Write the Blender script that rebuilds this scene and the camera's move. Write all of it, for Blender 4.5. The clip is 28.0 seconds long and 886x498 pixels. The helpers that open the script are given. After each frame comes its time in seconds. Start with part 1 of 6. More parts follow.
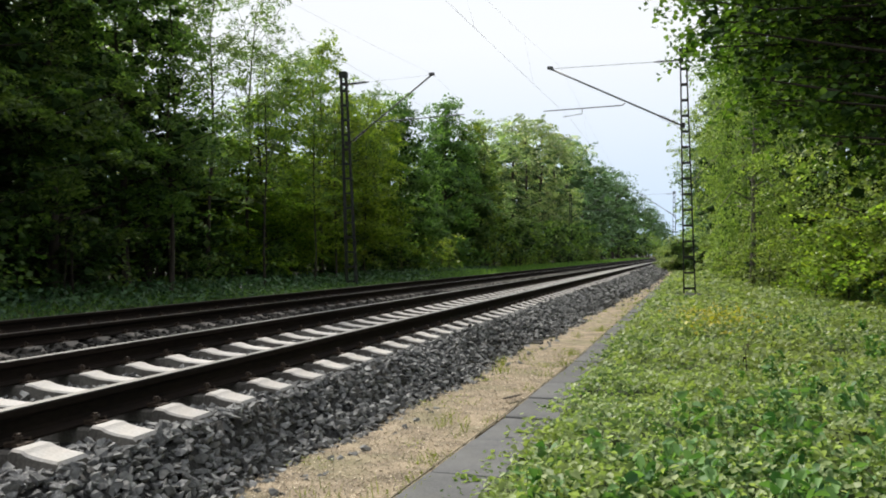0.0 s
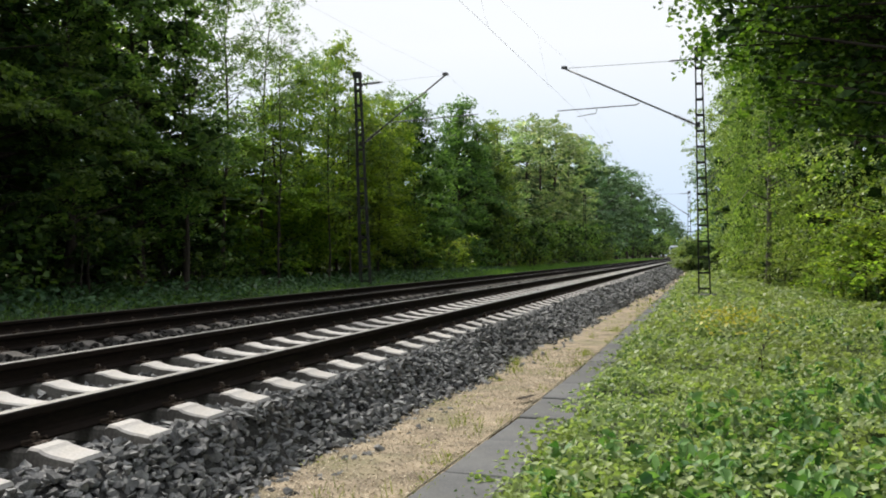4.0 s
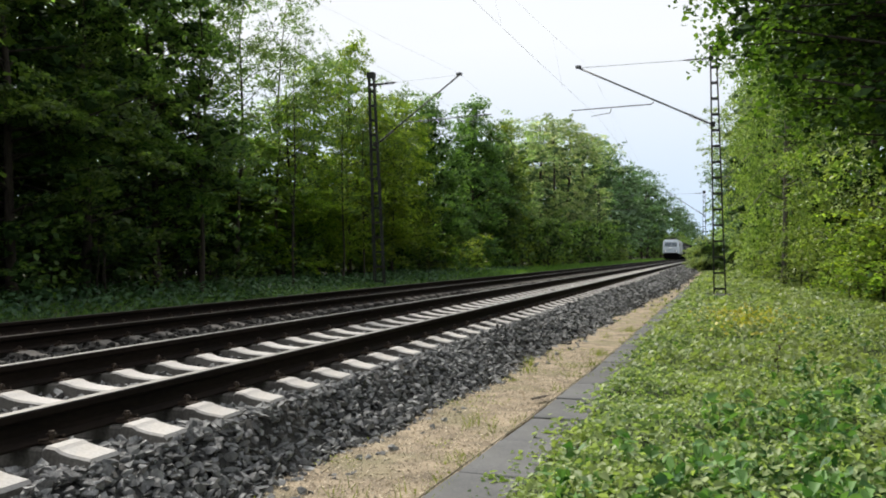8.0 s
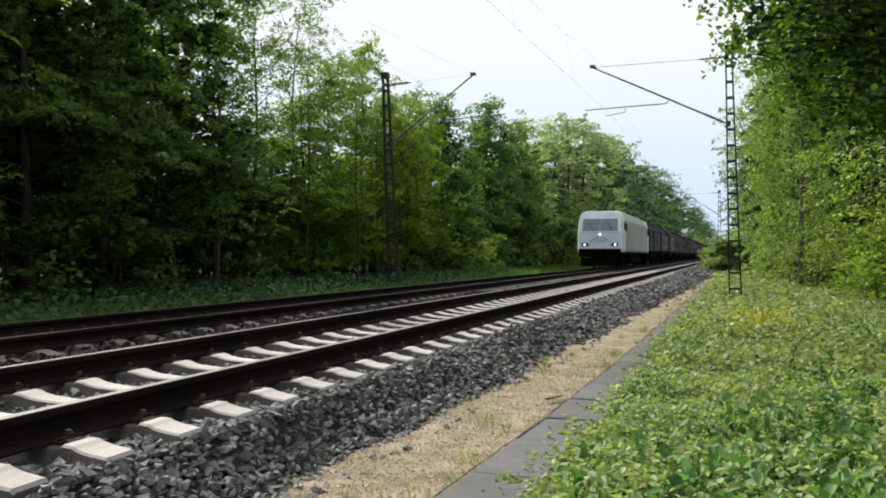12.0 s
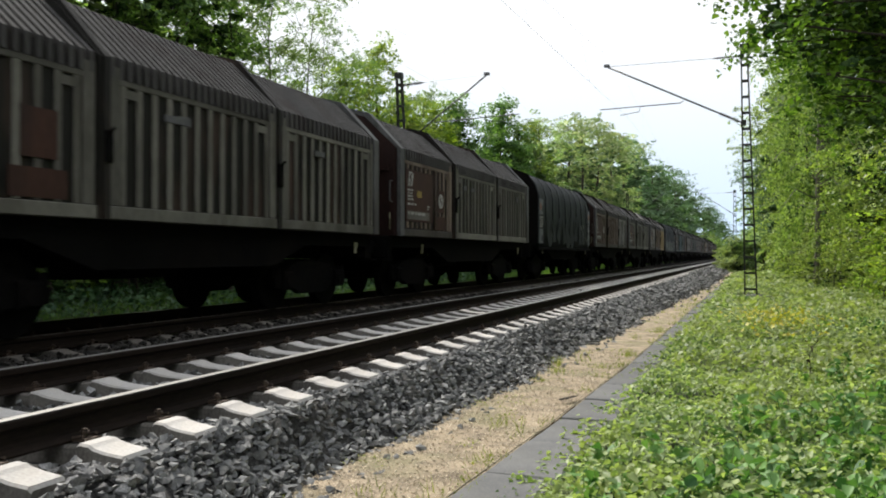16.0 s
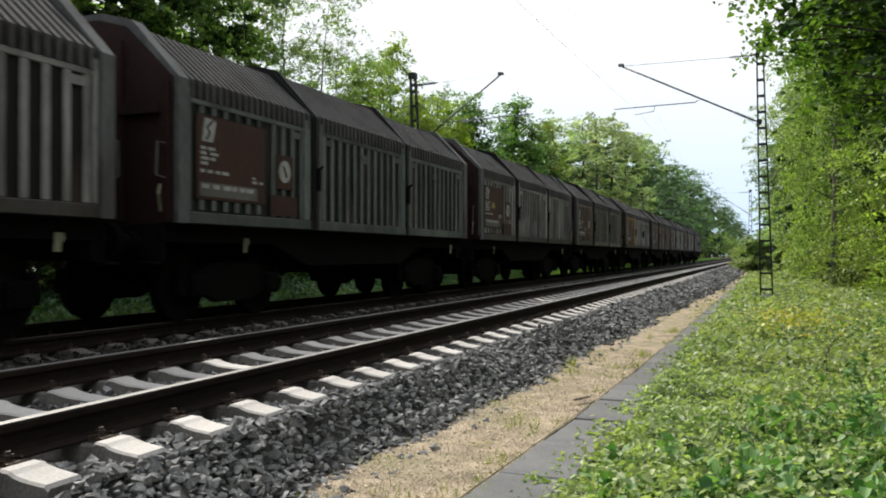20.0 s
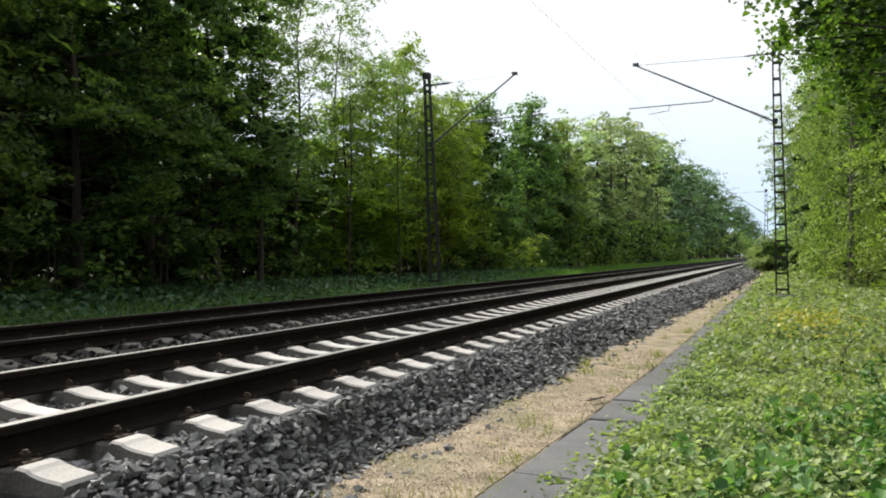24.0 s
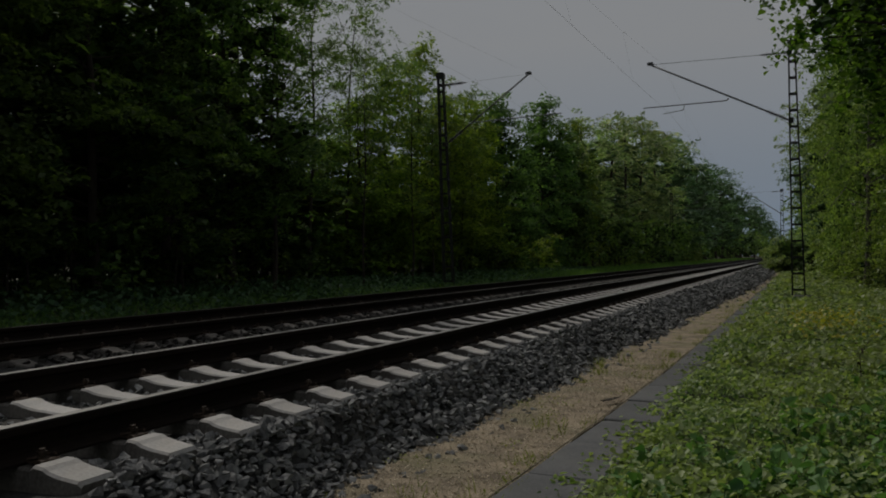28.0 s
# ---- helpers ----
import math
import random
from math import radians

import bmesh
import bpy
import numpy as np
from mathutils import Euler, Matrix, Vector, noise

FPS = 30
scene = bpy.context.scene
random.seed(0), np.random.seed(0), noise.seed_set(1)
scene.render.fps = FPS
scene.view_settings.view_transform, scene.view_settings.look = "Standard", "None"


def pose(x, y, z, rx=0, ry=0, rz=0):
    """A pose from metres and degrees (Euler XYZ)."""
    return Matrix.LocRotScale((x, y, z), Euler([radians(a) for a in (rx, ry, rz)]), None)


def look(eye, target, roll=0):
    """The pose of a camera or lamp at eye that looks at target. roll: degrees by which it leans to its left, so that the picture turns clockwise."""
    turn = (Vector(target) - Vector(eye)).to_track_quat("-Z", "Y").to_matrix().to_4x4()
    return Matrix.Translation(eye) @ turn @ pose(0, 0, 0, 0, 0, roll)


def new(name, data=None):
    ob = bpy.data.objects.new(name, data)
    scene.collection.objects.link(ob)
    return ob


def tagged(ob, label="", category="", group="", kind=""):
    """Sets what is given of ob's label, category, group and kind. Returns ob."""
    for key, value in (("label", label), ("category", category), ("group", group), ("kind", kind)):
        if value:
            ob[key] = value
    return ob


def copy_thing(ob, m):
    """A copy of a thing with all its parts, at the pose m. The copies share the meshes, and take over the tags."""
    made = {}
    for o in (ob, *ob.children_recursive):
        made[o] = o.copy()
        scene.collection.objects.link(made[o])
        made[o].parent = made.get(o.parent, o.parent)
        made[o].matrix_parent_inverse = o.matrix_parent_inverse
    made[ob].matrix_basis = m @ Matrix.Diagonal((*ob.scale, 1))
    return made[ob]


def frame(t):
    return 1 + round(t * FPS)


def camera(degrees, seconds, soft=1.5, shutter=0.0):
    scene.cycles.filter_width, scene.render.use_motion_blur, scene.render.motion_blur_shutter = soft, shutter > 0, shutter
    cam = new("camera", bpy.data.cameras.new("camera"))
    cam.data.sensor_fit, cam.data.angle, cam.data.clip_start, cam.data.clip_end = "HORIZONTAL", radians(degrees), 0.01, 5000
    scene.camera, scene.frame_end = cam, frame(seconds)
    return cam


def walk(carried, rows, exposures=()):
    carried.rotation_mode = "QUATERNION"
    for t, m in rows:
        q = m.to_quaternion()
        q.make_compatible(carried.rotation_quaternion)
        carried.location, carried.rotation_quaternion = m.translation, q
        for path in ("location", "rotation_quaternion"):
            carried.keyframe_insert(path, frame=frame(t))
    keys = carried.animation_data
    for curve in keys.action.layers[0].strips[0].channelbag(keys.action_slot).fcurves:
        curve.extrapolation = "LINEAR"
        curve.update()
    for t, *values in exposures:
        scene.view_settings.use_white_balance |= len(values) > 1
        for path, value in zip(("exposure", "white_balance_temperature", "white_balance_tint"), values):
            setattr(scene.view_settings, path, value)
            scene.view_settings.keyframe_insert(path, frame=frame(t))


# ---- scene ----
# ---------------------------------------------------------------- camera
cam = camera(55.15, 28.0, soft=1.9, shutter=0.08)
EYE_Z = 0.79          # above the railhead of the near track


def panned(t):
    return pose(0, 0, EYE_Z, 90.4036, 0, 19.289 + 0.2335 * (t - 14))


walk(cam, [(t, panned(t)) for t in range(0, 29, 2)],
     exposures=[(0, 0.14), (15.0, 0.16), (16.0, 0.32), (24.0, 0.30), (25.0, 0.20), (27.0, 0.15), (27.2, 0.03), (27.4, -0.35), (27.7, -1.05), (28.0, -2.0)])

# ---------------------------------------------------------------- sky and sun
SUN_ELEVATION, SUN_AZIMUTH = 47.0, 60.0      # azimuth: degrees to the left of the track's direction

world = bpy.data.worlds.new("hazy_sky")
scene.world = world
world.use_nodes = True
wn, wl = world.node_tree.nodes, world.node_tree.links
wn.clear()
w_out = wn.new("ShaderNodeOutputWorld")
w_bg = wn.new("ShaderNodeBackground")
w_sky = wn.new("ShaderNodeTexSky")
w_sky.sky_type, w_sky.sun_disc = "NISHITA", False
w_sky.sun_elevation, w_sky.sun_rotation = radians(SUN_ELEVATION), radians(-SUN_AZIMUTH)
w_sky.dust_density, w_sky.air_density = 3.0, 1.2
w_co = wn.new("ShaderNodeTexCoord")
w_map = wn.new("ShaderNodeMapping")
w_map.inputs["Scale"].default_value = (1.0, 1.0, 2.6)
w_noise = wn.new("ShaderNodeTexNoise")
w_noise.inputs["Scale"].default_value, w_noise.inputs["Detail"].default_value = 1.6, 5
w_ramp = wn.new("ShaderNodeValToRGB")
w_ramp.color_ramp.elements[0].position, w_ramp.color_ramp.elements[1].position = 0.28, 0.62
w_ramp.color_ramp.elements[0].color = (0.78, 0.78, 0.78, 1)
w_ramp.color_ramp.elements[1].color = (0.95, 0.95, 0.95, 1)
w_mix = wn.new("ShaderNodeMixRGB")
w_mix.inputs[2].default_value = (9.0, 9.25, 9.6, 1)      # thin bright cloud
wl.new(w_co.outputs["Generated"], w_map.inputs["Vector"])
wl.new(w_map.outputs["Vector"], w_noise.inputs["Vector"])
wl.new(w_noise.outputs["Fac"], w_ramp.inputs["Fac"])
wl.new(w_ramp.outputs["Color"], w_mix.inputs[0])
wl.new(w_sky.outputs["Color"], w_mix.inputs[1])
# the cloud thins towards the horizon, where the pale blue haze shows
w_sep = wn.new("ShaderNodeSeparateXYZ")
w_low = wn.new("ShaderNodeMapRange")
w_low.inputs["From Min"].default_value, w_low.inputs["From Max"].default_value = 0.02, 0.24
w_haze = wn.new("ShaderNodeMixRGB")
w_haze.inputs[1].default_value = (5.9, 7.4, 9.4, 1)
wl.new(w_co.outputs["Generated"], w_sep.inputs["Vector"])
wl.new(w_sep.outputs["Z"], w_low.inputs["Value"])
wl.new(w_low.outputs["Result"], w_haze.inputs[0])
wl.new(w_mix.outputs["Color"], w_haze.inputs[2])
wl.new(w_haze.outputs["Color"], w_bg.inputs["Color"])
wl.new(w_bg.outputs["Background"], w_out.inputs["Surface"])
w_bg.inputs["Strength"].default_value = 0.1

sun_data = bpy.data.lights.new("sun", "SUN")
sun_data.energy, sun_data.angle, sun_data.color = 5.0, radians(3.5), (1.0, 0.95, 0.86)
sun = new("sun", sun_data)
_a, _e = radians(SUN_AZIMUTH), radians(SUN_ELEVATION)
SUN_FROM = Vector((-math.sin(_a) * math.cos(_e), math.cos(_a) * math.cos(_e), math.sin(_e)))
sun.matrix_world = look(SUN_FROM * 60, (0, 0, 0))

# ---------------------------------------------------------------- materials


def surface(name, dark, light, scale=4.0, rough=0.8, metal=0.0, bump=0.2, fine=40.0, bump_size=0.01, specular=0.35, stretch=(1, 1, 1),
            random_tint=0.0, island_tint=0.0, shift=False, third=None, third_scale=0.7, third_amount=0.5):
    """Colour that varies at two scales, with fine relief."""
    m = bpy.data.materials.new(name)
    m.use_nodes = True
    n, l = m.node_tree.nodes, m.node_tree.links
    b = n["Principled BSDF"]
    b.inputs["Metallic"].default_value, b.inputs["Specular IOR Level"].default_value = metal, specular
    co, mp = n.new("ShaderNodeTexCoord"), n.new("ShaderNodeMapping")
    mp.inputs["Scale"].default_value = stretch
    l.new(co.outputs["Object"], mp.inputs["Vector"])
    if shift:                                             # pieces on one mesh, each with its own stains
        away, many = n.new("ShaderNodeVectorMath"), n.new("ShaderNodeObjectInfo")
        away.operation = "MULTIPLY"
        away.inputs[1].default_value = (0, 71, 37)
        l.new(many.outputs["Random"], away.inputs[0])
        l.new(away.outputs["Vector"], mp.inputs["Location"])
    coarse, grain = n.new("ShaderNodeTexNoise"), n.new("ShaderNodeTexNoise")
    coarse.inputs["Scale"].default_value, coarse.inputs["Detail"].default_value = scale, 5
    grain.inputs["Scale"].default_value, grain.inputs["Detail"].default_value = fine, 3
    l.new(mp.outputs["Vector"], coarse.inputs["Vector"])
    l.new(mp.outputs["Vector"], grain.inputs["Vector"])
    add = n.new("ShaderNodeMath")
    add.operation = "MULTIPLY_ADD"
    add.inputs[1].default_value = 0.45
    l.new(grain.outputs["Fac"], add.inputs[0])
    half = n.new("ShaderNodeMath")
    half.operation = "MULTIPLY"
    half.inputs[1].default_value = 0.6
    l.new(coarse.outputs["Fac"], half.inputs[0])
    l.new(half.outputs[0], add.inputs[2])
    ramp = n.new("ShaderNodeValToRGB")
    ramp.color_ramp.elements[0].position, ramp.color_ramp.elements[1].position = 0.36, 0.68
    ramp.color_ramp.elements[0].color, ramp.color_ramp.elements[1].color = (*dark, 1), (*light, 1)
    l.new(add.outputs[0], ramp.inputs["Fac"])
    colour = ramp.outputs["Color"]
    if third:
        big = n.new("ShaderNodeTexNoise")
        big.inputs["Scale"].default_value, big.inputs["Detail"].default_value = third_scale, 6
        l.new(mp.outputs["Vector"], big.inputs["Vector"])
        step = n.new("ShaderNodeValToRGB")
        step.color_ramp.elements[0].position, step.color_ramp.elements[1].position = 0.5, 0.66
        step.color_ramp.elements[1].color = (third_amount, third_amount, third_amount, 1)
        step.color_ramp.elements[0].color = (0, 0, 0, 1)
        l.new(big.outputs["Fac"], step.inputs["Fac"])
        mix = n.new("ShaderNodeMixRGB")
        mix.inputs[2].default_value = (*third, 1)
        l.new(step.outputs["Color"], mix.inputs[0])
        l.new(colour, mix.inputs[1])
        colour = mix.outputs["Color"]
    if random_tint or island_tint:
        hsv = n.new("ShaderNodeHueSaturation")
        rng = n.new("ShaderNodeMapRange")
        amount = random_tint or island_tint
        rng.inputs["To Min"].default_value, rng.inputs["To Max"].default_value = 1 - amount, 1 + amount
        if random_tint:
            l.new(n.new("ShaderNodeObjectInfo").outputs["Random"], rng.inputs["Value"])
        else:
            l.new(n.new("ShaderNodeNewGeometry").outputs["Random Per Island"], rng.inputs["Value"])
        l.new(rng.outputs["Result"], hsv.inputs["Value"])
        l.new(colour, hsv.inputs["Color"])
        colour = hsv.outputs["Color"]
    l.new(colour, b.inputs["Base Color"])
    rr = n.new("ShaderNodeMapRange")
    rr.inputs["To Min"].default_value, rr.inputs["To Max"].default_value = max(0.02, rough - 0.12), min(1.0, rough + 0.12)
    l.new(coarse.outputs["Fac"], rr.inputs["Value"])
    l.new(rr.outputs["Result"], b.inputs["Roughness"])
    if bump:
        bp = n.new("ShaderNodeBump")
        bp.inputs["Strength"].default_value, bp.inputs["Distance"].default_value = bump, bump_size
        l.new(add.outputs[0], bp.inputs["Height"])
        l.new(bp.outputs["Normal"], b.inputs["Normal"])
    return m


def leafage(name, dark, light, through_share=0.4, rough=0.45, blossom=None, blossom_share=0.1, patch=None, patch_scale=0.9):
    """Leaves: each one with its own shade, letting part of the light through."""
    m = bpy.data.materials.new(name)
    m.use_nodes = True
    n, l = m.node_tree.nodes, m.node_tree.links
    b, out = n["Principled BSDF"], n["Material Output"]
    geo, info = n.new("ShaderNodeNewGeometry"), n.new("ShaderNodeObjectInfo")
    ramp = n.new("ShaderNodeValToRGB")
    ramp.color_ramp.elements[0].color, ramp.color_ramp.elements[1].color = (*dark, 1), (*light, 1)
    if blossom:
        ramp.color_ramp.elements[1].position = 1 - blossom_share - 0.02
        e = ramp.color_ramp.elements.new(1 - blossom_share)
        e.color = (*blossom, 1)
    l.new(geo.outputs["Random Per Island"], ramp.inputs["Fac"])
    tone = ramp.outputs["Color"]
    if patch:
        co, big, step, blend = n.new("ShaderNodeTexCoord"), n.new("ShaderNodeTexNoise"), n.new("ShaderNodeValToRGB"), n.new("ShaderNodeMixRGB")
        big.inputs["Scale"].default_value, big.inputs["Detail"].default_value = patch_scale, 4
        step.color_ramp.elements[0].position, step.color_ramp.elements[1].position = 0.46, 0.66
        step.color_ramp.elements[0].color, step.color_ramp.elements[1].color = (0, 0, 0, 1), (0.75, 0.75, 0.75, 1)
        blend.inputs[2].default_value = (*patch, 1)
        l.new(co.outputs["Object"], big.inputs["Vector"])
        l.new(big.outputs["Fac"], step.inputs["Fac"])
        l.new(step.outputs["Color"], blend.inputs[0])
        l.new(tone, blend.inputs[1])
        tone = blend.outputs["Color"]
    hsv = n.new("ShaderNodeHueSaturation")
    hue, val = n.new("ShaderNodeMapRange"), n.new("ShaderNodeMapRange")
    hue.inputs["To Min"].default_value, hue.inputs["To Max"].default_value = 0.482, 0.506
    val.inputs["To Min"].default_value, val.inputs["To Max"].default_value = 0.75, 1.25
    l.new(info.outputs["Random"], hue.inputs["Value"])
    l.new(info.outputs["Random"], val.inputs["Value"])
    l.new(hue.outputs["Result"], hsv.inputs["Hue"])
    l.new(val.outputs["Result"], hsv.inputs["Value"])
    l.new(tone, hsv.inputs["Color"])
    l.new(hsv.outputs["Color"], b.inputs["Base Color"])
    b.inputs["Roughness"].default_value, b.inputs["Specular IOR Level"].default_value = rough, 0.3
    tr = n.new("ShaderNodeBsdfTranslucent")
    bright = n.new("ShaderNodeMixRGB")
    bright.blend_type = "MULTIPLY"
    bright.inputs[0].default_value = 1.0
    bright.inputs[2].default_value = (1.34, 1.5, 0.6, 1)
    l.new(hsv.outputs["Color"], bright.inputs[1])
    l.new(bright.outputs["Color"], tr.inputs["Color"])
    mix = n.new("ShaderNodeMixShader")
    mix.inputs[0].default_value = through_share
    l.new(b.outputs["BSDF"], mix.inputs[1])
    l.new(tr.outputs["BSDF"], mix.inputs[2])
    l.new(mix.outputs["Shader"], out.inputs["Surface"])
    return m


def glowing(name, colour, strength):
    m = bpy.data.materials.new(name)
    m.use_nodes = True
    b = m.node_tree.nodes["Principled BSDF"]
    b.inputs["Base Color"].default_value = (*colour, 1)
    b.inputs["Emission Color"].default_value, b.inputs["Emission Strength"].default_value = (*colour, 1), strength
    return m


M_SOIL = surface("forest_soil", (0.03, 0.026, 0.018), (0.075, 0.07, 0.04), 1.2, 0.95, bump=0.5, fine=14, bump_size=0.05, third=(0.04, 0.07, 0.02), third_scale=0.3)
# near black, so that gaps between the stones carry painted shade
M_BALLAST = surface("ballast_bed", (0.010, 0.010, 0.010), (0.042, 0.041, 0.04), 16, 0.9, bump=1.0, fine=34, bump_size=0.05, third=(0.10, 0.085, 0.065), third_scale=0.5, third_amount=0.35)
M_STONE = surface("ballast_stone", (0.08, 0.081, 0.084), (0.255, 0.255, 0.25), 9, 0.9, specular=0.15, bump=0.4, fine=60, bump_size=0.006, island_tint=0.42)
# brown staining and the shade around the far track, both in the colour
M_STONE_FAR = surface("shaded_stained_stone", (0.016, 0.0145, 0.0135), (0.05, 0.045, 0.04), 9, 0.85, bump=0.4, fine=60, bump_size=0.006, island_tint=0.5)
M_STONE_SINGLE = surface("ballast_stone_near", (0.085, 0.085, 0.088), (0.27, 0.266, 0.262), 2, 0.8, bump=0.4, fine=8, bump_size=0.05, random_tint=0.55)
M_GRIT = surface("sandy_gravel", (0.10, 0.078, 0.052), (0.42, 0.34, 0.24), 5, 0.95, bump=1.0, fine=75, bump_size=0.03, third=(0.17, 0.16, 0.085), third_scale=1.6, third_amount=0.6)
M_PEBBLE = surface("gravel_pebble", (0.34, 0.28, 0.20), (0.62, 0.54, 0.42), 20, 0.9, bump=0.2, island_tint=0.4)
M_SLAB = surface("weathered_slab", (0.07, 0.072, 0.075), (0.15, 0.15, 0.15), 3, 0.9, bump=0.4, fine=80, bump_size=0.004, third=(0.10, 0.10, 0.09), third_scale=2.5, random_tint=0.12)
M_CONCRETE = surface("pale_concrete", (0.33, 0.315, 0.30), (0.52, 0.50, 0.48), 2.5, 0.85, bump=0.25, fine=60, bump_size=0.004, third=(0.34, 0.30, 0.25), third_scale=5, third_amount=0.35, random_tint=0.1)
# grime, with the shade beside the rails mixed into the colour
M_CONCRETE_SIDE = surface("stained_shaded_concrete_side", (0.07, 0.063, 0.056), (0.18, 0.168, 0.15), 4, 0.9, bump=0.3, fine=60, bump_size=0.004, random_tint=0.15)
# stained, then darkened for the shade over the far track
M_CONCRETE_FAR = surface("shaded_stained_concrete", (0.095, 0.087, 0.078), (0.20, 0.18, 0.16), 3, 0.9, bump=0.3, fine=60, bump_size=0.004, random_tint=0.15)
M_RAIL = surface("rail_rust", (0.007, 0.005, 0.004), (0.02, 0.0135, 0.010), 3, 0.85, 0.0, specular=0.1, bump=0.3, fine=50, bump_size=0.003, stretch=(1, 0.25, 1))
M_RAILTOP = surface("polished_rail", (0.15, 0.145, 0.14), (0.26, 0.25, 0.24), 2, 0.55, 0.5, bump=0.05, fine=90, bump_size=0.001, stretch=(8, 0.1, 1))
M_RAILTOP_DULL = surface("dull_rail_top", (0.06, 0.05, 0.045), (0.14, 0.12, 0.105), 2, 0.5, 0.4, bump=0.05, fine=90, bump_size=0.001, stretch=(8, 0.1, 1))
M_CLIP = surface("fastening_steel", (0.03, 0.022, 0.017), (0.10, 0.07, 0.05), 20, 0.7, 0.5, bump=0.2)
M_MAST = surface("mast_paint", (0.012, 0.015, 0.013), (0.034, 0.038, 0.032), 6, 0.7, 0.1, bump=0.2, third=(0.04, 0.026, 0.018), third_scale=3, third_amount=0.5)
M_ARM = surface("galvanised_tube", (0.07, 0.07, 0.07), (0.15, 0.15, 0.15), 8, 0.5, 0.7, bump=0.1)
M_INSULATOR = surface("brown_insulator", (0.012, 0.009, 0.008), (0.035, 0.02, 0.015), 12, 0.25, bump=0.0, specular=0.6)
# paler than bare wire: glare of the bright sky is in the colour
M_WIRE = surface("pale_glare_wire", (0.38, 0.39, 0.39), (0.5, 0.5, 0.5), 8, 0.6, 0.0, bump=0.0)
M_SIGN = surface("sign_white", (0.55, 0.55, 0.54), (0.72, 0.72, 0.70), 4, 0.5, bump=0.05)
M_BARK = surface("dark_bark", (0.018, 0.014, 0.011), (0.065, 0.052, 0.04), 5, 0.95, bump=0.8, fine=30, bump_size=0.03, stretch=(3, 3, 0.6))
M_BARK_PALE = surface("grey_bark", (0.05, 0.045, 0.038), (0.17, 0.155, 0.13), 5, 0.9, bump=0.7, fine=30, bump_size=0.02, stretch=(3, 3, 0.7))
L_DARK = leafage("oak_leaves", (0.034, 0.075, 0.026), (0.18, 0.27, 0.085), 0.56)
L_HORNBEAM = leafage("hornbeam_leaves", (0.03, 0.075, 0.028), (0.14, 0.225, 0.078), 0.56)
L_MID = leafage("maple_leaves", (0.05, 0.105, 0.021), (0.30, 0.385, 0.07), 0.62)
# dark green for the shade in the gaps between low plants
M_LEAF_GAPS = surface("shaded_green_ground", (0.018, 0.03, 0.008), (0.055, 0.075, 0.022), 1.2, 0.95, bump=0.6, fine=16, bump_size=0.05)
L_LIGHT = leafage("young_leaves", (0.05, 0.105, 0.026), (0.33, 0.42, 0.12), 0.38)
L_PALE = leafage("pale_leaves", (0.06, 0.12, 0.045), (0.19, 0.27, 0.11), 0.55)
L_BLOSSOM = leafage("blossoming_leaves", (0.10, 0.165, 0.075), (0.32, 0.40, 0.225), 0.48, blossom=(0.46, 0.46, 0.34), blossom_share=0.13)
L_COVER = leafage("ground_cover_leaves", (0.065, 0.15, 0.048), (0.46, 0.565, 0.28), 0.40, rough=0.48, patch=(0.31, 0.38, 0.14))
L_WEED = leafage("yellow_green_weeds", (0.15, 0.20, 0.04), (0.36, 0.42, 0.12), 0.4)
# dark green that stands for the shade inside a crown
M_CORE = surface("shaded_leafy_clump", (0.010, 0.026, 0.008), (0.045, 0.085, 0.022), 6, 0.9, bump=1.0, fine=16, bump_size=0.08, specular=0.1)
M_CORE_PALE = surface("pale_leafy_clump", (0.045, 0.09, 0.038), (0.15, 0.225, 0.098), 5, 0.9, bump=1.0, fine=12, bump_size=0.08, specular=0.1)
# darker maple green: the crown's shaded underside is put into the colour
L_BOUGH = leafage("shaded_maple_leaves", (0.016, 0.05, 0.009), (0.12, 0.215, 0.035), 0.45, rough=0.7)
# bluer than the nearer leaves: distance haze mixed into the colour
L_FAR = leafage("haze_blue_leaves", (0.04, 0.085, 0.055), (0.14, 0.225, 0.13), 0.42)
L_UNDER = leafage("undergrowth_leaves", (0.018, 0.052, 0.024), (0.085, 0.16, 0.075), 0.3, rough=0.5)
L_NETTLE = leafage("nettle_leaves", (0.03, 0.095, 0.028), (0.18, 0.32, 0.105), 0.34, rough=0.55)
L_DRY = leafage("dry_leaves", (0.02, 0.018, 0.01), (0.06, 0.05, 0.028), 0.2, rough=0.8)
L_GRASS = leafage("grass_blades", (0.05, 0.115, 0.022), (0.16, 0.27, 0.06), 0.42, rough=0.6)
L_YELLOW = leafage("yellow_flowers", (0.36, 0.36, 0.05), (0.56, 0.52, 0.07), 0.3)

# ---------------------------------------------------------------- mesh helpers


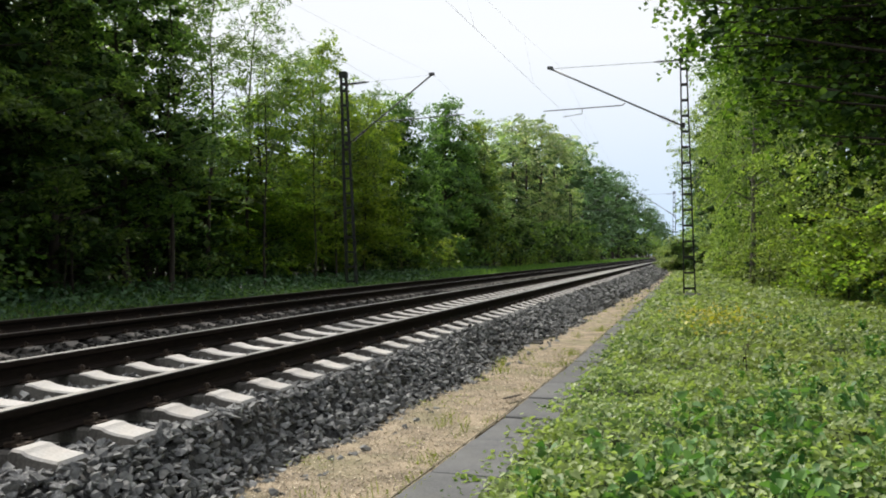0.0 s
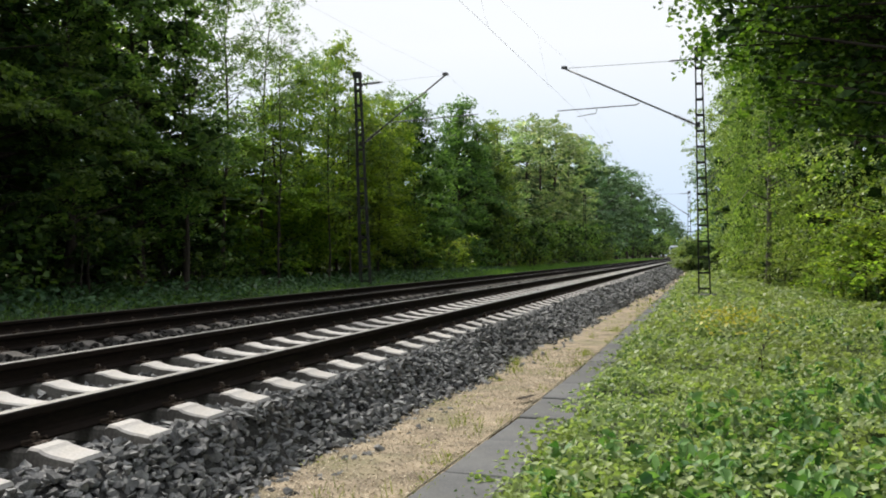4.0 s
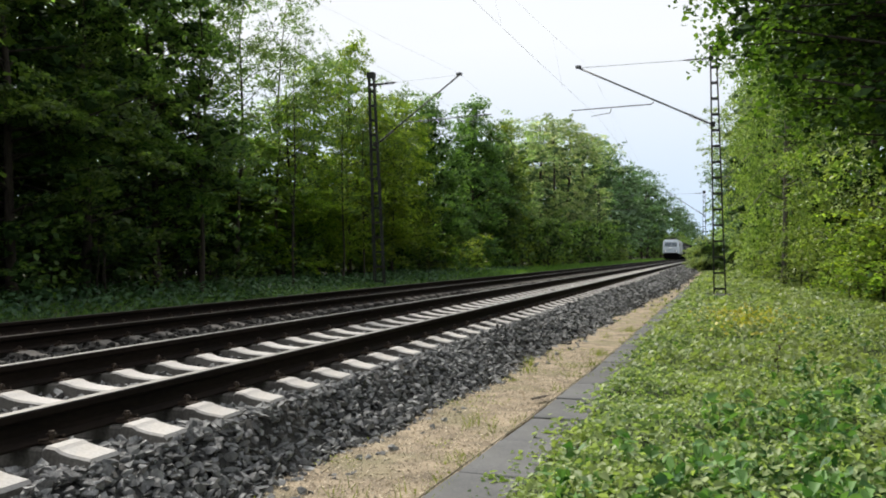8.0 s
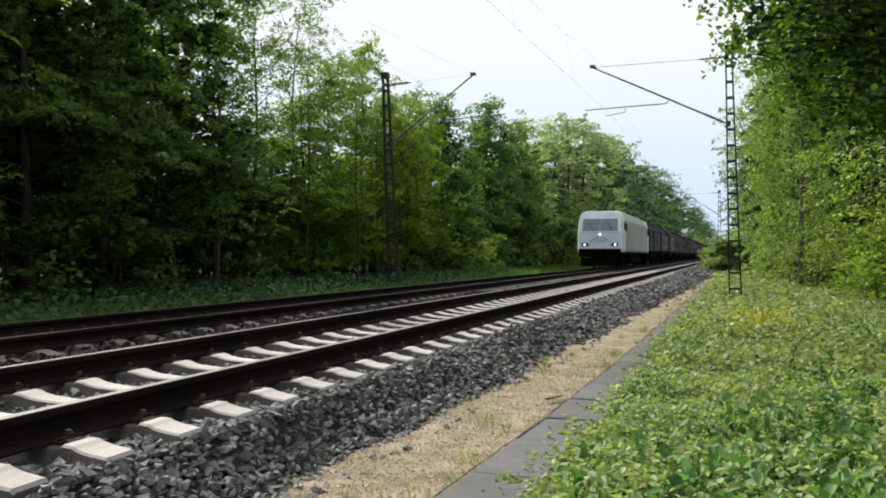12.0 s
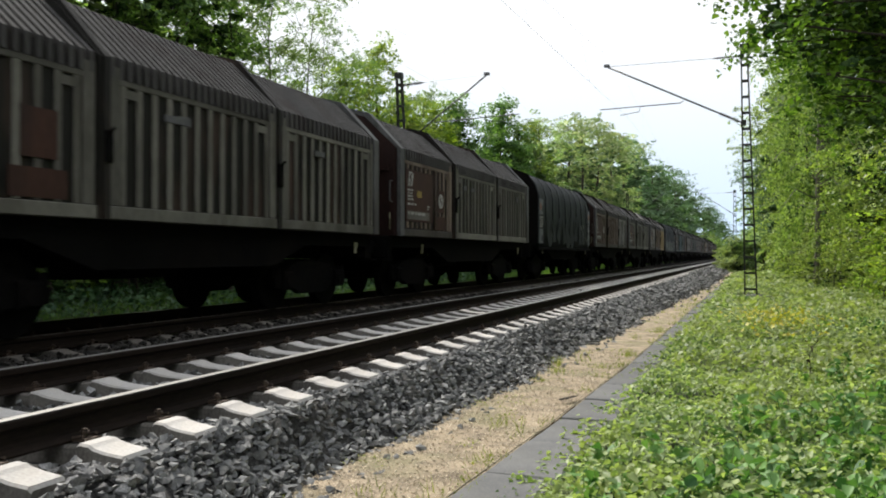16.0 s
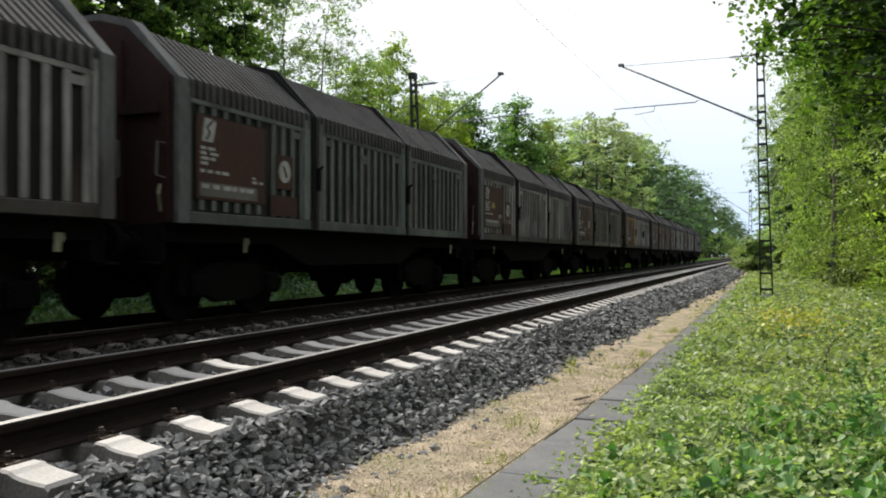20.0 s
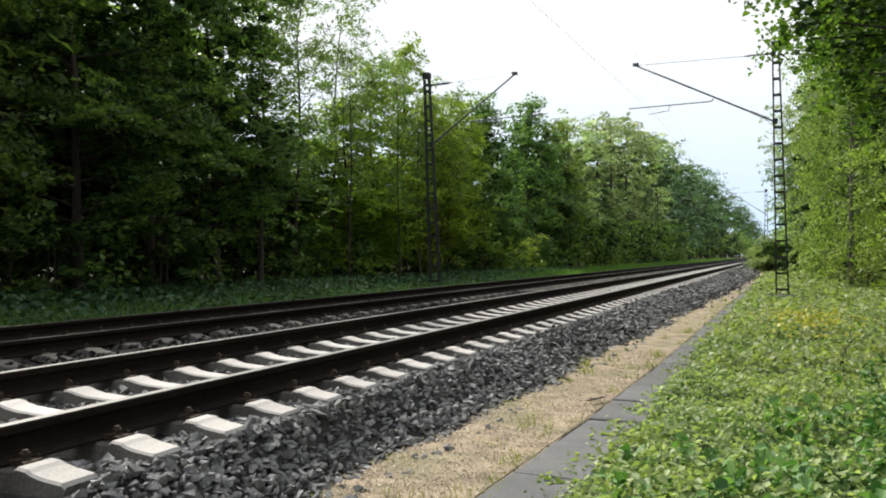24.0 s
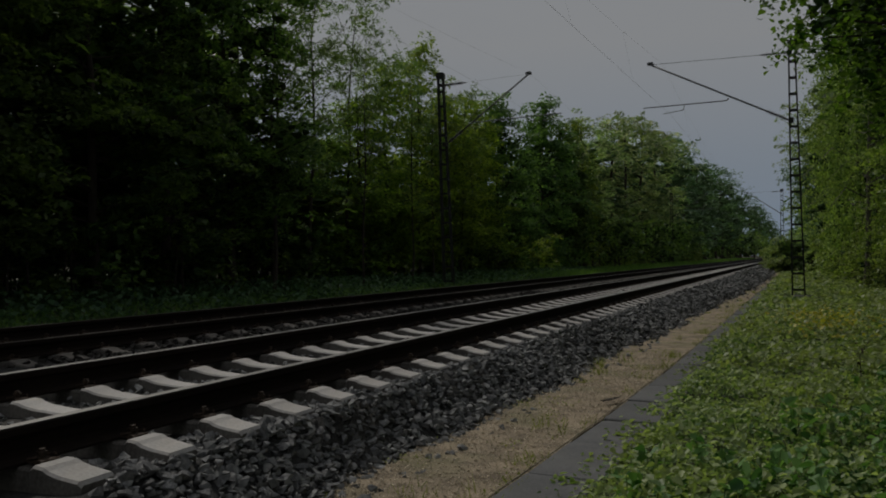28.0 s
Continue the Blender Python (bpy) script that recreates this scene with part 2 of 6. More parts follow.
class Shape:
    """Vertices and faces of one part, gathered from simple solids."""

    def __init__(self):
        self.v, self.f, self.m = [], [], []

    def add(self, verts, faces, m=0):
        o = len(self.v)
        self.v += [tuple(p) for p in verts]
        self.f += [tuple(i + o for i in f) for f in faces]
        self.m += [m] * len(faces)
        return self

    def prism(self, outline, a, b, axis="y", m=0):
        """An outline of (u, w) swept from a to b: axis y takes (x, z), x takes (y, z), z takes (x, y)."""
        place = {"y": lambda u, w, t: (u, t, w), "x": lambda u, w, t: (t, u, w), "z": lambda u, w, t: (u, w, t)}[axis]
        k = len(outline)
        verts = [place(u, w, a) for u, w in outline] + [place(u, w, b) for u, w in outline]
        faces = [(i, (i + 1) % k, k + (i + 1) % k, k + i) for i in range(k)] + [tuple(range(k))[::-1], tuple(range(k, 2 * k))]
        return self.add(verts, faces, m)

    def box(self, x0, x1, y0, y1, z0, z1, m=0, c=0.0, axis="y"):
        """A block, its four long edges chamfered by c."""
        u0, u1, w0, w1, a, b = {"y": (x0, x1, z0, z1, y0, y1), "x": (y0, y1, z0, z1, x0, x1), "z": (x0, x1, y0, y1, z0, z1)}[axis]
        if c:
            o = [(u0 + c, w0), (u1 - c, w0), (u1, w0 + c), (u1, w1 - c), (u1 - c, w1), (u0 + c, w1), (u0, w1 - c), (u0, w0 + c)]
        else:
            o = [(u0, w0), (u1, w0), (u1, w1), (u0, w1)]
        return self.prism(o, a, b, axis, m)

    def rod(self, p, q, r0, r1=None, k=8, m=0):
        p, q = Vector(p), Vector(q)
        r1 = r0 if r1 is None else r1
        w = (q - p).normalized()
        u = w.orthogonal().normalized()
        s = w.cross(u)
        verts = [p + (u * math.cos(2 * math.pi * i / k) + s * math.sin(2 * math.pi * i / k)) * r0 for i in range(k)]
        verts += [q + (u * math.cos(2 * math.pi * i / k) + s * math.sin(2 * math.pi * i / k)) * r1 for i in range(k)]
        faces = [(i, (i + 1) % k, k + (i + 1) % k, k + i) for i in range(k)] + [tuple(range(k))[::-1], tuple(range(k, 2 * k))]
        return self.add(verts, faces, m)

    def tube(self, points, radii, k=6, m=0):
        rings = []
        for i, p in enumerate(points):
            p = Vector(p)
            w = (Vector(points[min(i + 1, len(points) - 1)]) - Vector(points[max(i - 1, 0)])).normalized()
            u = w.cross(Vector((0.31, 0.95, 0.05))).normalized()
            s = w.cross(u)
            rings += [p + (u * math.cos(2 * math.pi * j / k) + s * math.sin(2 * math.pi * j / k)) * radii[i] for j in range(k)]
        faces = [(i * k + j, i * k + (j + 1) % k, (i + 1) * k + (j + 1) % k, (i + 1) * k + j) for i in range(len(points) - 1) for j in range(k)]
        return self.add(rings, faces, m)

    def loft(self, rings, m=0, caps=True):
        k = len(rings[0])
        faces = [(i * k + j, i * k + (j + 1) % k, (i + 1) * k + (j + 1) % k, (i + 1) * k + j) for i in range(len(rings) - 1) for j in range(k)]
        if caps:
            faces += [tuple(range(k))[::-1], tuple(range((len(rings) - 1) * k, len(rings) * k))]
        return self.add([p for r in rings for p in r], faces, m)

    def mesh(self, name, materials, smooth=False):
        me = bpy.data.meshes.new(name)
        me.from_pydata(self.v, [], self.f)
        for mat in materials:
            me.materials.append(mat)
        me.polygons.foreach_set("material_index", self.m)
        bm = bmesh.new()
        bm.from_mesh(me)
        bmesh.ops.recalc_face_normals(bm, faces=bm.faces)
        bm.to_mesh(me)
        bm.free()
        if smooth:
            me.polygons.foreach_set("use_smooth", [True] * len(me.polygons))
        me.update()
        return me


def part(name, shape, materials, parent=None, label="", smooth=False, at=None):
    """One mesh object, under a thing or under a part."""
    mats = materials if isinstance(materials, (list, tuple)) else [materials]
    ob = new(name, shape.mesh(name, mats, smooth) if isinstance(shape, Shape) else shape)
    if parent:
        ob.parent = parent
    if at is not None:
        ob.matrix_basis = at
    return tagged(ob, label)


def thing(name, label, category, group="", at=None, kind=""):
    ob = new(name)
    ob.empty_display_size = 0.2
    if at is not None:
        ob.matrix_basis = at
    return tagged(ob, label, category, group, kind)


def quad_mesh(name, corners, material):
    """A mesh of loose quads, from an array of (n, 4, 3)."""
    n = len(corners)
    me = bpy.data.meshes.new(name)
    me.vertices.add(4 * n)
    me.vertices.foreach_set("co", np.ascontiguousarray(corners, dtype=np.float32).ravel())
    me.loops.add(4 * n)
    me.loops.foreach_set("vertex_index", np.arange(4 * n, dtype=np.int32))
    me.polygons.add(n)
    me.polygons.foreach_set("loop_start", np.arange(0, 4 * n, 4, dtype=np.int32))
    me.materials.append(material)
    me.update(calc_edges=True)
    return me


def unit(a):
    return a / (np.linalg.norm(a, axis=1, keepdims=True) + 1e-9)


def leaf_axes(rng, n, normal, droop):
    along = unit(np.cross(normal, rng.normal(size=(n, 3))))
    along[:, 2] -= droop
    along = unit(along)
    return along, np.cross(normal, along)


def leaves(rng, centres, size, flat=0.35, droop=0.0, slim=0.55, normal=None):
    """Rhombic leaves with a fold at the given centres; flat: how far they lie level."""
    n = len(centres)
    if normal is None:
        normal = unit(rng.normal(size=(n, 3)) * (1 - flat) + np.array([0, 0, 1.0]) * flat * 1.6)
    along, side = leaf_axes(rng, n, normal, droop)
    s = size * rng.uniform(0.65, 1.35, (n, 1))
    base, tip = centres - along * s * 0.5, centres + along * s * 0.5
    mid = centres - along * s * 0.08 + normal * s * 0.09
    return np.stack([base, mid + side * s * slim * 0.5, tip, mid - side * s * slim * 0.5], 1)


def broad_leaves(rng, centres, size, flat=0.4, droop=0.1, slim=0.8, normal=None):
    """Pointed oval leaves folded along the midrib: six corners each."""
    n = len(centres)
    if normal is None:
        normal = unit(rng.normal(size=(n, 3)) * (1 - flat) + np.array([0, 0, 1.0]) * flat * 1.6)
    along, side = leaf_axes(rng, n, normal, droop)
    s = size * rng.uniform(0.6, 1.4, (n, 1))
    fold = rng.uniform(0.02, 0.22, (n, 1))
    curl = rng.uniform(-0.16, 0.03, (n, 1))
    base, tip = centres - along * s * 0.45, centres + along * s * 0.55 + normal * s * curl
    w = s * slim * 0.5
    lift = normal * s * fold
    a, b = centres - along * s * 0.22 + lift, centres + along * s * 0.14 + lift * 0.8
    return np.stack([base, a + side * w, b + side * w * 0.78, tip, b - side * w * 0.78, a - side * w], 1)


def broad_mesh(name, corners, material):
    """A mesh of broad leaves, two quads on each side of the midrib."""
    n = len(corners)
    me = bpy.data.meshes.new(name)
    me.vertices.add(6 * n)
    me.vertices.foreach_set("co", np.ascontiguousarray(corners, dtype=np.float32).ravel())
    loop = (np.arange(n, dtype=np.int32)[:, None] * 6 + np.array([0, 3, 2, 1, 0, 5, 4, 3], dtype=np.int32)).ravel()
    me.loops.add(8 * n)
    me.loops.foreach_set("vertex_index", loop)
    me.polygons.add(2 * n)
    me.polygons.foreach_set("loop_start", np.arange(0, 8 * n, 4, dtype=np.int32))
    me.materials.append(material)
    me.update(calc_edges=True)
    return me


def sprays(rng, centres, ways, counts, length, width, thick, sag=0.3):
    """Leaf places on flat sprays of twigs that reach outwards and bow down at the tip, and the way each leaf faces."""
    n = len(centres)
    ways = unit(ways + rng.normal(0, 0.25, (n, 3)))
    face = unit(np.array([0, 0, 1.0]) + rng.normal(0, 0.28, (n, 3)))
    side = unit(np.cross(face, ways))
    i = np.repeat(np.arange(n), counts)
    m = len(i)
    big = rng.uniform(0.7, 1.35, n)[i]
    u = rng.uniform(-0.25, 1.0, m)
    v = rng.uniform(-1, 1, m) * np.sin(np.pi * np.clip(0.18 + 0.74 * u, 0.08, 0.97))
    pts = centres[i] + ways[i] * (u * length * big)[:, None] + side[i] * (v * width * big)[:, None]
    pts += face[i] * (rng.normal(0, thick, m))[:, None]
    pts[:, 2] -= sag * length * np.clip(u, 0, 1) ** 2
    return pts, unit(face[i] + rng.normal(0, 0.42, (m, 3)))

# ---------------------------------------------------------------- plan of the railway (x across, y along, z above the near railhead)
GAUGE = 1.507
NEAR_X = -3.343 - GAUGE / 2          # centre of the near track
FAR_X = NEAR_X - 4.02                # centre of the far track
FAR_Z = -0.097
PATH_Z = -0.58


def toe_x(y):
    """The foot of the ballast shoulder beside the path."""
    return -2.42 + 0.028 * min(max(0.0, y - 8), 31) + 0.07 * math.sin(y * 0.9) + 0.05 * math.sin(y * 2.3)


def slab_x(y):
    """The track-side edge of the row of trough covers."""
    return -1.57 + 0.045 * min(max(y - 4, 0), 10) - 0.0022 * min(max(y - 4, 0), 10) ** 2 + 0.006 * max(0.0, y - 14)


def ground_z(x, y):
    if x > -1.0:
        return PATH_Z + 0.03 * noise.noise((x * 0.6, y * 0.35, 0)) + 0.02 * max(0.0, x - 3)
    if x > -10.2:
        return PATH_Z - 0.03
    return -0.42 + 0.06 * noise.noise((x * 0.5, y * 0.2, 3.0)) + 0.05 * max(0.0, min(1.0, (-x - 15) / 5))


def ground():
    xs = [-900, -300, -120, -60, -36, -28, -23, -20, -18, -16.5, -15, -13.5, -12, -11.2, -10.6, -9.5, -5, -2.6, -1.0, 0.2, 1.2, 2.4, 3.6, 5, 7, 9, 12, 18, 30, 60, 200, 900]
    ys = [-400, -100, -30, -10, 0, 3] + [4 + 1.5 * i for i in range(30)] + [55 + 8 * i for i in range(20)] + [240, 300, 400, 600, 1000, 2500]
    s = Shape()
    s.add([(x, y, ground_z(x, y)) for y in ys for x in xs],
          [(j * len(xs) + i, j * len(xs) + i + 1, (j + 1) * len(xs) + i + 1, (j + 1) * len(xs) + i) for j in range(len(ys) - 1) for i in range(len(xs) - 1)])
    return tagged(part("ground", s, M_SOIL, smooth=True), "dark earth and moss under trees and undergrowth", "ground", kind="structure")


def strip_ground():
    """Dark green sheet under the ground cover, a finger above the earth; it paints the shade between leaves."""
    xs = [0.0, 0.3, 0.8, 1.5, 2.5, 3.5, 5, 7, 9, 11]
    ys = [-12, -4, 0, 2] + [3 + i for i in range(40)] + [46 + 5 * i for i in range(14)]
    rows = []
    for y in ys:
        a = slab_x(y) + 0.40
        rows.append([(a + x, y, ground_z(a + x, y) + (0.012 if a + x > -1 else 0.02)) for x in xs])
    k = len(xs)
    s = Shape().add([p for r in rows for p in r], [(j * k + i, j * k + i + 1, (j + 1) * k + i + 1, (j + 1) * k + i) for j in range(len(rows) - 1) for i in range(k - 1)])
    return tagged(part("shaded_green_strip", s, M_LEAF_GAPS, smooth=True), "dark green soil under the low plants", "ground", kind="structure")


def bed_profile(y):
    t = toe_x(y)
    return [(t + 0.25, PATH_Z - 0.06), (t, PATH_Z + 0.02), (t - 0.16, -0.45), (-2.80, -0.245), (-2.94, -0.265), (-3.35, -0.262), (NEAR_X, -0.262), (-4.85, -0.262), (-5.25, -0.265), (-5.45, -0.25), (-6.1, -0.29),
            (-6.9, -0.31), (-7.4, -0.33), (FAR_X, -0.35), (-8.9, -0.33), (-9.6, -0.31), (-10.1, -0.38), (-10.6, -0.50), (-11.0, -0.62)]


def ballast():
    ys = [-30, -6, 0] + [2 + 0.25 * i for i in range(60)] + [17 + 0.8 * i for i in range(40)] + [50 + 5 * i for i in range(30)] + [220, 320, 500, 900]
    rows = []
    for y in ys:
        row = []
        for i, (x, z) in enumerate(bed_profile(y)):
            j = noise.noise((x * 3.1, y * 2.7, 1.0)) * 0.035 if 0 < i < 18 else 0
            row.append((x, y, z + j))
        rows.append(row)
    k = len(rows[0])
    s = Shape().add([p for r in rows for p in r], [(j * k + i, j * k + i + 1, (j + 1) * k + i + 1, (j + 1) * k + i) for j in range(len(rows) - 1) for i in range(k - 1)])
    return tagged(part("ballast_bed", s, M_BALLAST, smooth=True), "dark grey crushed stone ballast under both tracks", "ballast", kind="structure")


def bed_height(x, y):
    prof = bed_profile(y)
    for (x1, z1), (x0, z0) in zip(prof, prof[1:]):
        if x0 <= x <= x1:
            return z0 + (z1 - z0) * (x - x0) / (x1 - x0)
    return PATH_Z


def gravel_path():
    ys = [-8 + 0.5 * i for i in range(90)] + [40 + 4 * i for i in range(30)]
    rows = []
    for y in ys:
        a, b = toe_x(y) - 0.1, slab_x(y) + 0.1
        rows.append([(a + (b - a) * i / 6, y, PATH_Z + 0.012 + 0.014 * noise.noise((i * 0.9, y * 1.4, 5.0))) for i in range(7)])
    s = Shape().add([p for r in rows for p in r], [(j * 7 + i, j * 7 + i + 1, (j + 1) * 7 + i + 1, (j + 1) * 7 + i) for j in range(len(rows) - 1) for i in range(6)])
    return tagged(part("gravel_path", s, M_GRIT, smooth=True), "narrow path of pale sandy gravel beside the ballast", "path", kind="structure")


RAIL_OUTLINE = [(-0.075, -0.172), (0.075, -0.172), (0.075, -0.160), (0.018, -0.140), (0.0085, -0.12), (0.0085, -0.06), (0.032, -0.046), (0.036, -0.038), (0.036, -0.010), (0.030, -0.002)]
RAIL_OUTLINE += [(-u, w) for u, w in RAIL_OUTLINE[::-1][:8]]


def sleeper_mesh(name, material):
    """Pre-stressed sleeper: raised rail seats with shoulders, lower waist, flared sides."""
    h = GAUGE / 2
    half = [(-1.21, -0.222, 0.098), (-1.195, -0.203, 0.107), (-h - 0.33, -0.190, 0.11), (-h - 0.265, -0.176, 0.11), (-h - 0.235, -0.162, 0.108), (-h - 0.175, -0.158, 0.105), (-h - 0.15, -0.176, 0.10),
            (-h + 0.15, -0.176, 0.10), (-h + 0.175, -0.158, 0.105), (-h + 0.23, -0.162, 0.105), (-h + 0.28, -0.178, 0.10), (-h + 0.36, -0.192, 0.095), (-0.2, -0.204, 0.09)]
    stations = half + [(-x, z, w) for x, z, w in half[::-1]]
    rings = []
    for x, z, w in stations:
        rings.append([(x, -w - 0.035, -0.40), (x, -w, z - 0.012), (x, -w + 0.012, z), (x, w - 0.012, z), (x, w, z - 0.012), (x, w + 0.035, -0.40)])
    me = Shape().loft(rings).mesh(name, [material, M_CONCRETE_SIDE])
    # sides and rail seats get the dark mix of grime and shade
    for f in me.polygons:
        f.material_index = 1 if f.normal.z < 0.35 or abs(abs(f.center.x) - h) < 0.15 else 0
    return me


def clip_mesh():
    s = Shape()
    for e in (-1, 1):
        s.box(e * 0.125 - 0.045, e * 0.125 + 0.045, -0.055, 0.055, -0.165, -0.150, c=0.004)
        s.rod((e * 0.115, 0, -0.155), (e * 0.115, 0, -0.105), 0.016, k=6)
        s.rod((e * 0.115, 0, -0.128), (e * 0.115, 0, -0.118), 0.026, k=6)
        s.rod((e * 0.085, -0.05, -0.148), (e * 0.15, -0.05, -0.135), 0.009, k=5)
        s.rod((e * 0.085, 0.05, -0.148), (e * 0.15, 0.05, -0.135), 0.009, k=5)
    return s.mesh("rail_clip", [M_CLIP])


CLIP = clip_mesh()


def track(name, label, cx, cz, first, spacing, count, sleeper_mat, top, clips):
    base = thing(name, label, "railway track", at=pose(cx, 0, cz), kind="structure")
    for e in (-1, 1):
        s = Shape()
        s.prism([(u + e * GAUGE / 2, w) for u, w in RAIL_OUTLINE], -40, 900, m=0)
        s.box(e * GAUGE / 2 - 0.029, e * GAUGE / 2 + 0.029, -40, 900, -0.004, 0.002, m=1)
        part("rail", s, [M_RAIL, top], base, "rust-brown rail with a worn bright head")
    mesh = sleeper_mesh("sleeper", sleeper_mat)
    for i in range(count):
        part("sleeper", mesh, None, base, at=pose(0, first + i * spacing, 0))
    far = Shape()
    for i in range(count, count + 160):
        y = first + i * spacing
        far.prism([(-0.13, -0.40), (0.13, -0.40), (0.10, -0.2), (-0.10, -0.2)], -1.2, 1.2, axis="x")
        o = len(far.v) - 8
        far.v[o:] = [(a, b + y, c) for a, b, c in far.v[o:]]
    tagged(part("far_sleepers", far, sleeper_mat, base), kind="stuff")
    for i in range(clips):
        for e in (-1, 1):
            part("rail_clip", CLIP, None, base, at=pose(e * GAUGE / 2, first + i * spacing, 0))
    return base


def catenary_mast(label, x, y, z, top, side, lean=0.0):
    """Lattice mast with a cantilever; side: the way (in x) to its track."""
    at = pose(x, y, z)
    base = thing("catenary_mast", label, "catenary mast", "masts of the overhead line", at)
    h, w0, w1 = top - z, 0.19, 0.095
    for e in (-1, 1):
        for d in (-1, 1):
            s = Shape()
            r = 0.026
            lo, hi = (e * w0, d * 0.09, 0), (e * w1 + lean, d * 0.06, h)
            ring = lambda p: [(p[0] - r, p[1] - r * 0.6, p[2]), (p[0] + r, p[1] - r * 0.6, p[2]), (p[0] + r, p[1] + r * 0.6, p[2]), (p[0] - r, p[1] + r * 0.6, p[2])]
            s.loft([ring(lo), ring(hi)])
            part("leg", s, M_MAST, base)
    count = int(h / 0.56)
    for i in range(count + 1):
        zz = 0.25 + i * (h - 0.4) / count
        w = w0 + (w1 - w0) * zz / h + 0.02
        o = lean * zz / h
        s = Shape()
        for d in (-1, 1):
            s.box(o - w, o + w, d * 0.085 - 0.006, d * 0.085 + 0.006, zz - 0.035, zz + 0.035)
        s.box(o - w, o - w + 0.012, -0.09, 0.09, zz - 0.035, zz + 0.035)
        s.box(o + w - 0.012, o + w, -0.09, 0.09, zz - 0.035, zz + 0.035)
        part("batten", s, M_MAST, base)
    part("cap", Shape().box(lean - w1 - 0.05, lean + w1 + 0.05, -0.11, 0.11, h - 0.2, h + 0.02, c=0.02), M_MAST, base)
    part("foundation", Shape().box(-0.32, 0.32, -0.3, 0.3, -0.5, 0.06, c=0.03, axis="z"), M_SLAB, base, "grey concrete foundation block")
    return base, h


def cantilever(base, h, z, side, tip, foot_z, tie_z, join, reg_end, steady, lean=0.0, tie=0.008):
    """Strut, tie and registration arm; distances out from the mast, heights above the railhead."""
    p = lambda d, zz: (side * d, 0.0, zz - z)
    at = lambda zz: side * lean * (zz - z) / h
    a, b = Vector(p(0.12 + at(foot_z), foot_z)), Vector(p(*tip))
    way = (b - a).normalized()
    part("strut", Shape().rod(a + way * 0.95, b, 0.03), M_ARM, base, smooth=True)
    ins = Shape().rod(a, a + way * 0.95, 0.028)
    for i in range(9):
        ins.rod(a + way * (0.18 + i * 0.075), a + way * (0.20 + i * 0.075), 0.065)
    part("insulator", ins, M_INSULATOR, base, "dark ribbed strut insulator")
    c, d = Vector(p(0.1 + at(tie_z), tie_z)), b
    way = (d - c).normalized()
    part("tie_rod", Shape().rod(c + way * 0.9, d, tie, k=6), M_ARM, base)
    ins = Shape().rod(c, c + way * 0.9, 0.022)
    for i in range(9):
        ins.rod(c + way * (0.15 + i * 0.075), c + way * (0.17 + i * 0.075), 0.055)
    part("insulator", ins, M_INSULATOR, base, "dark ribbed tie insulator")
    part("wire_clamp", Shape().box(b.x - 0.10, b.x + 0.10, -0.06, 0.06, b.z - 0.02, b.z + 0.08, c=0.015), M_ARM, base)
    part("registration_tube", Shape().tube([p(*join), p(join[0] + 0.1, join[1] - 0.07), p(*reg_end)], [0.02, 0.02, 0.017]), M_ARM, base)
    part("steady_arm", Shape().tube([p(*steady[0]), p(steady[0][0] + 0.04, steady[0][1] - 0.16), p(*steady[1])], [0.014, 0.014, 0.01]), M_ARM, base)
    u = side * at(foot_z)
    part("bracket", Shape().box(min(u, u + side * 0.16), max(u, u + side * 0.16), -0.12, 0.12, foot_z - z - 0.08, foot_z - z + 0.08, c=0.01), M_MAST, base)
    u = side * at(tie_z)
    part("bracket", Shape().box(min(u, u + side * 0.16), max(u, u + side * 0.16), -0.12, 0.12, tie_z - z - 0.06, tie_z - z + 0.06, c=0.01), M_MAST, base)


MAST_Y = 30.6


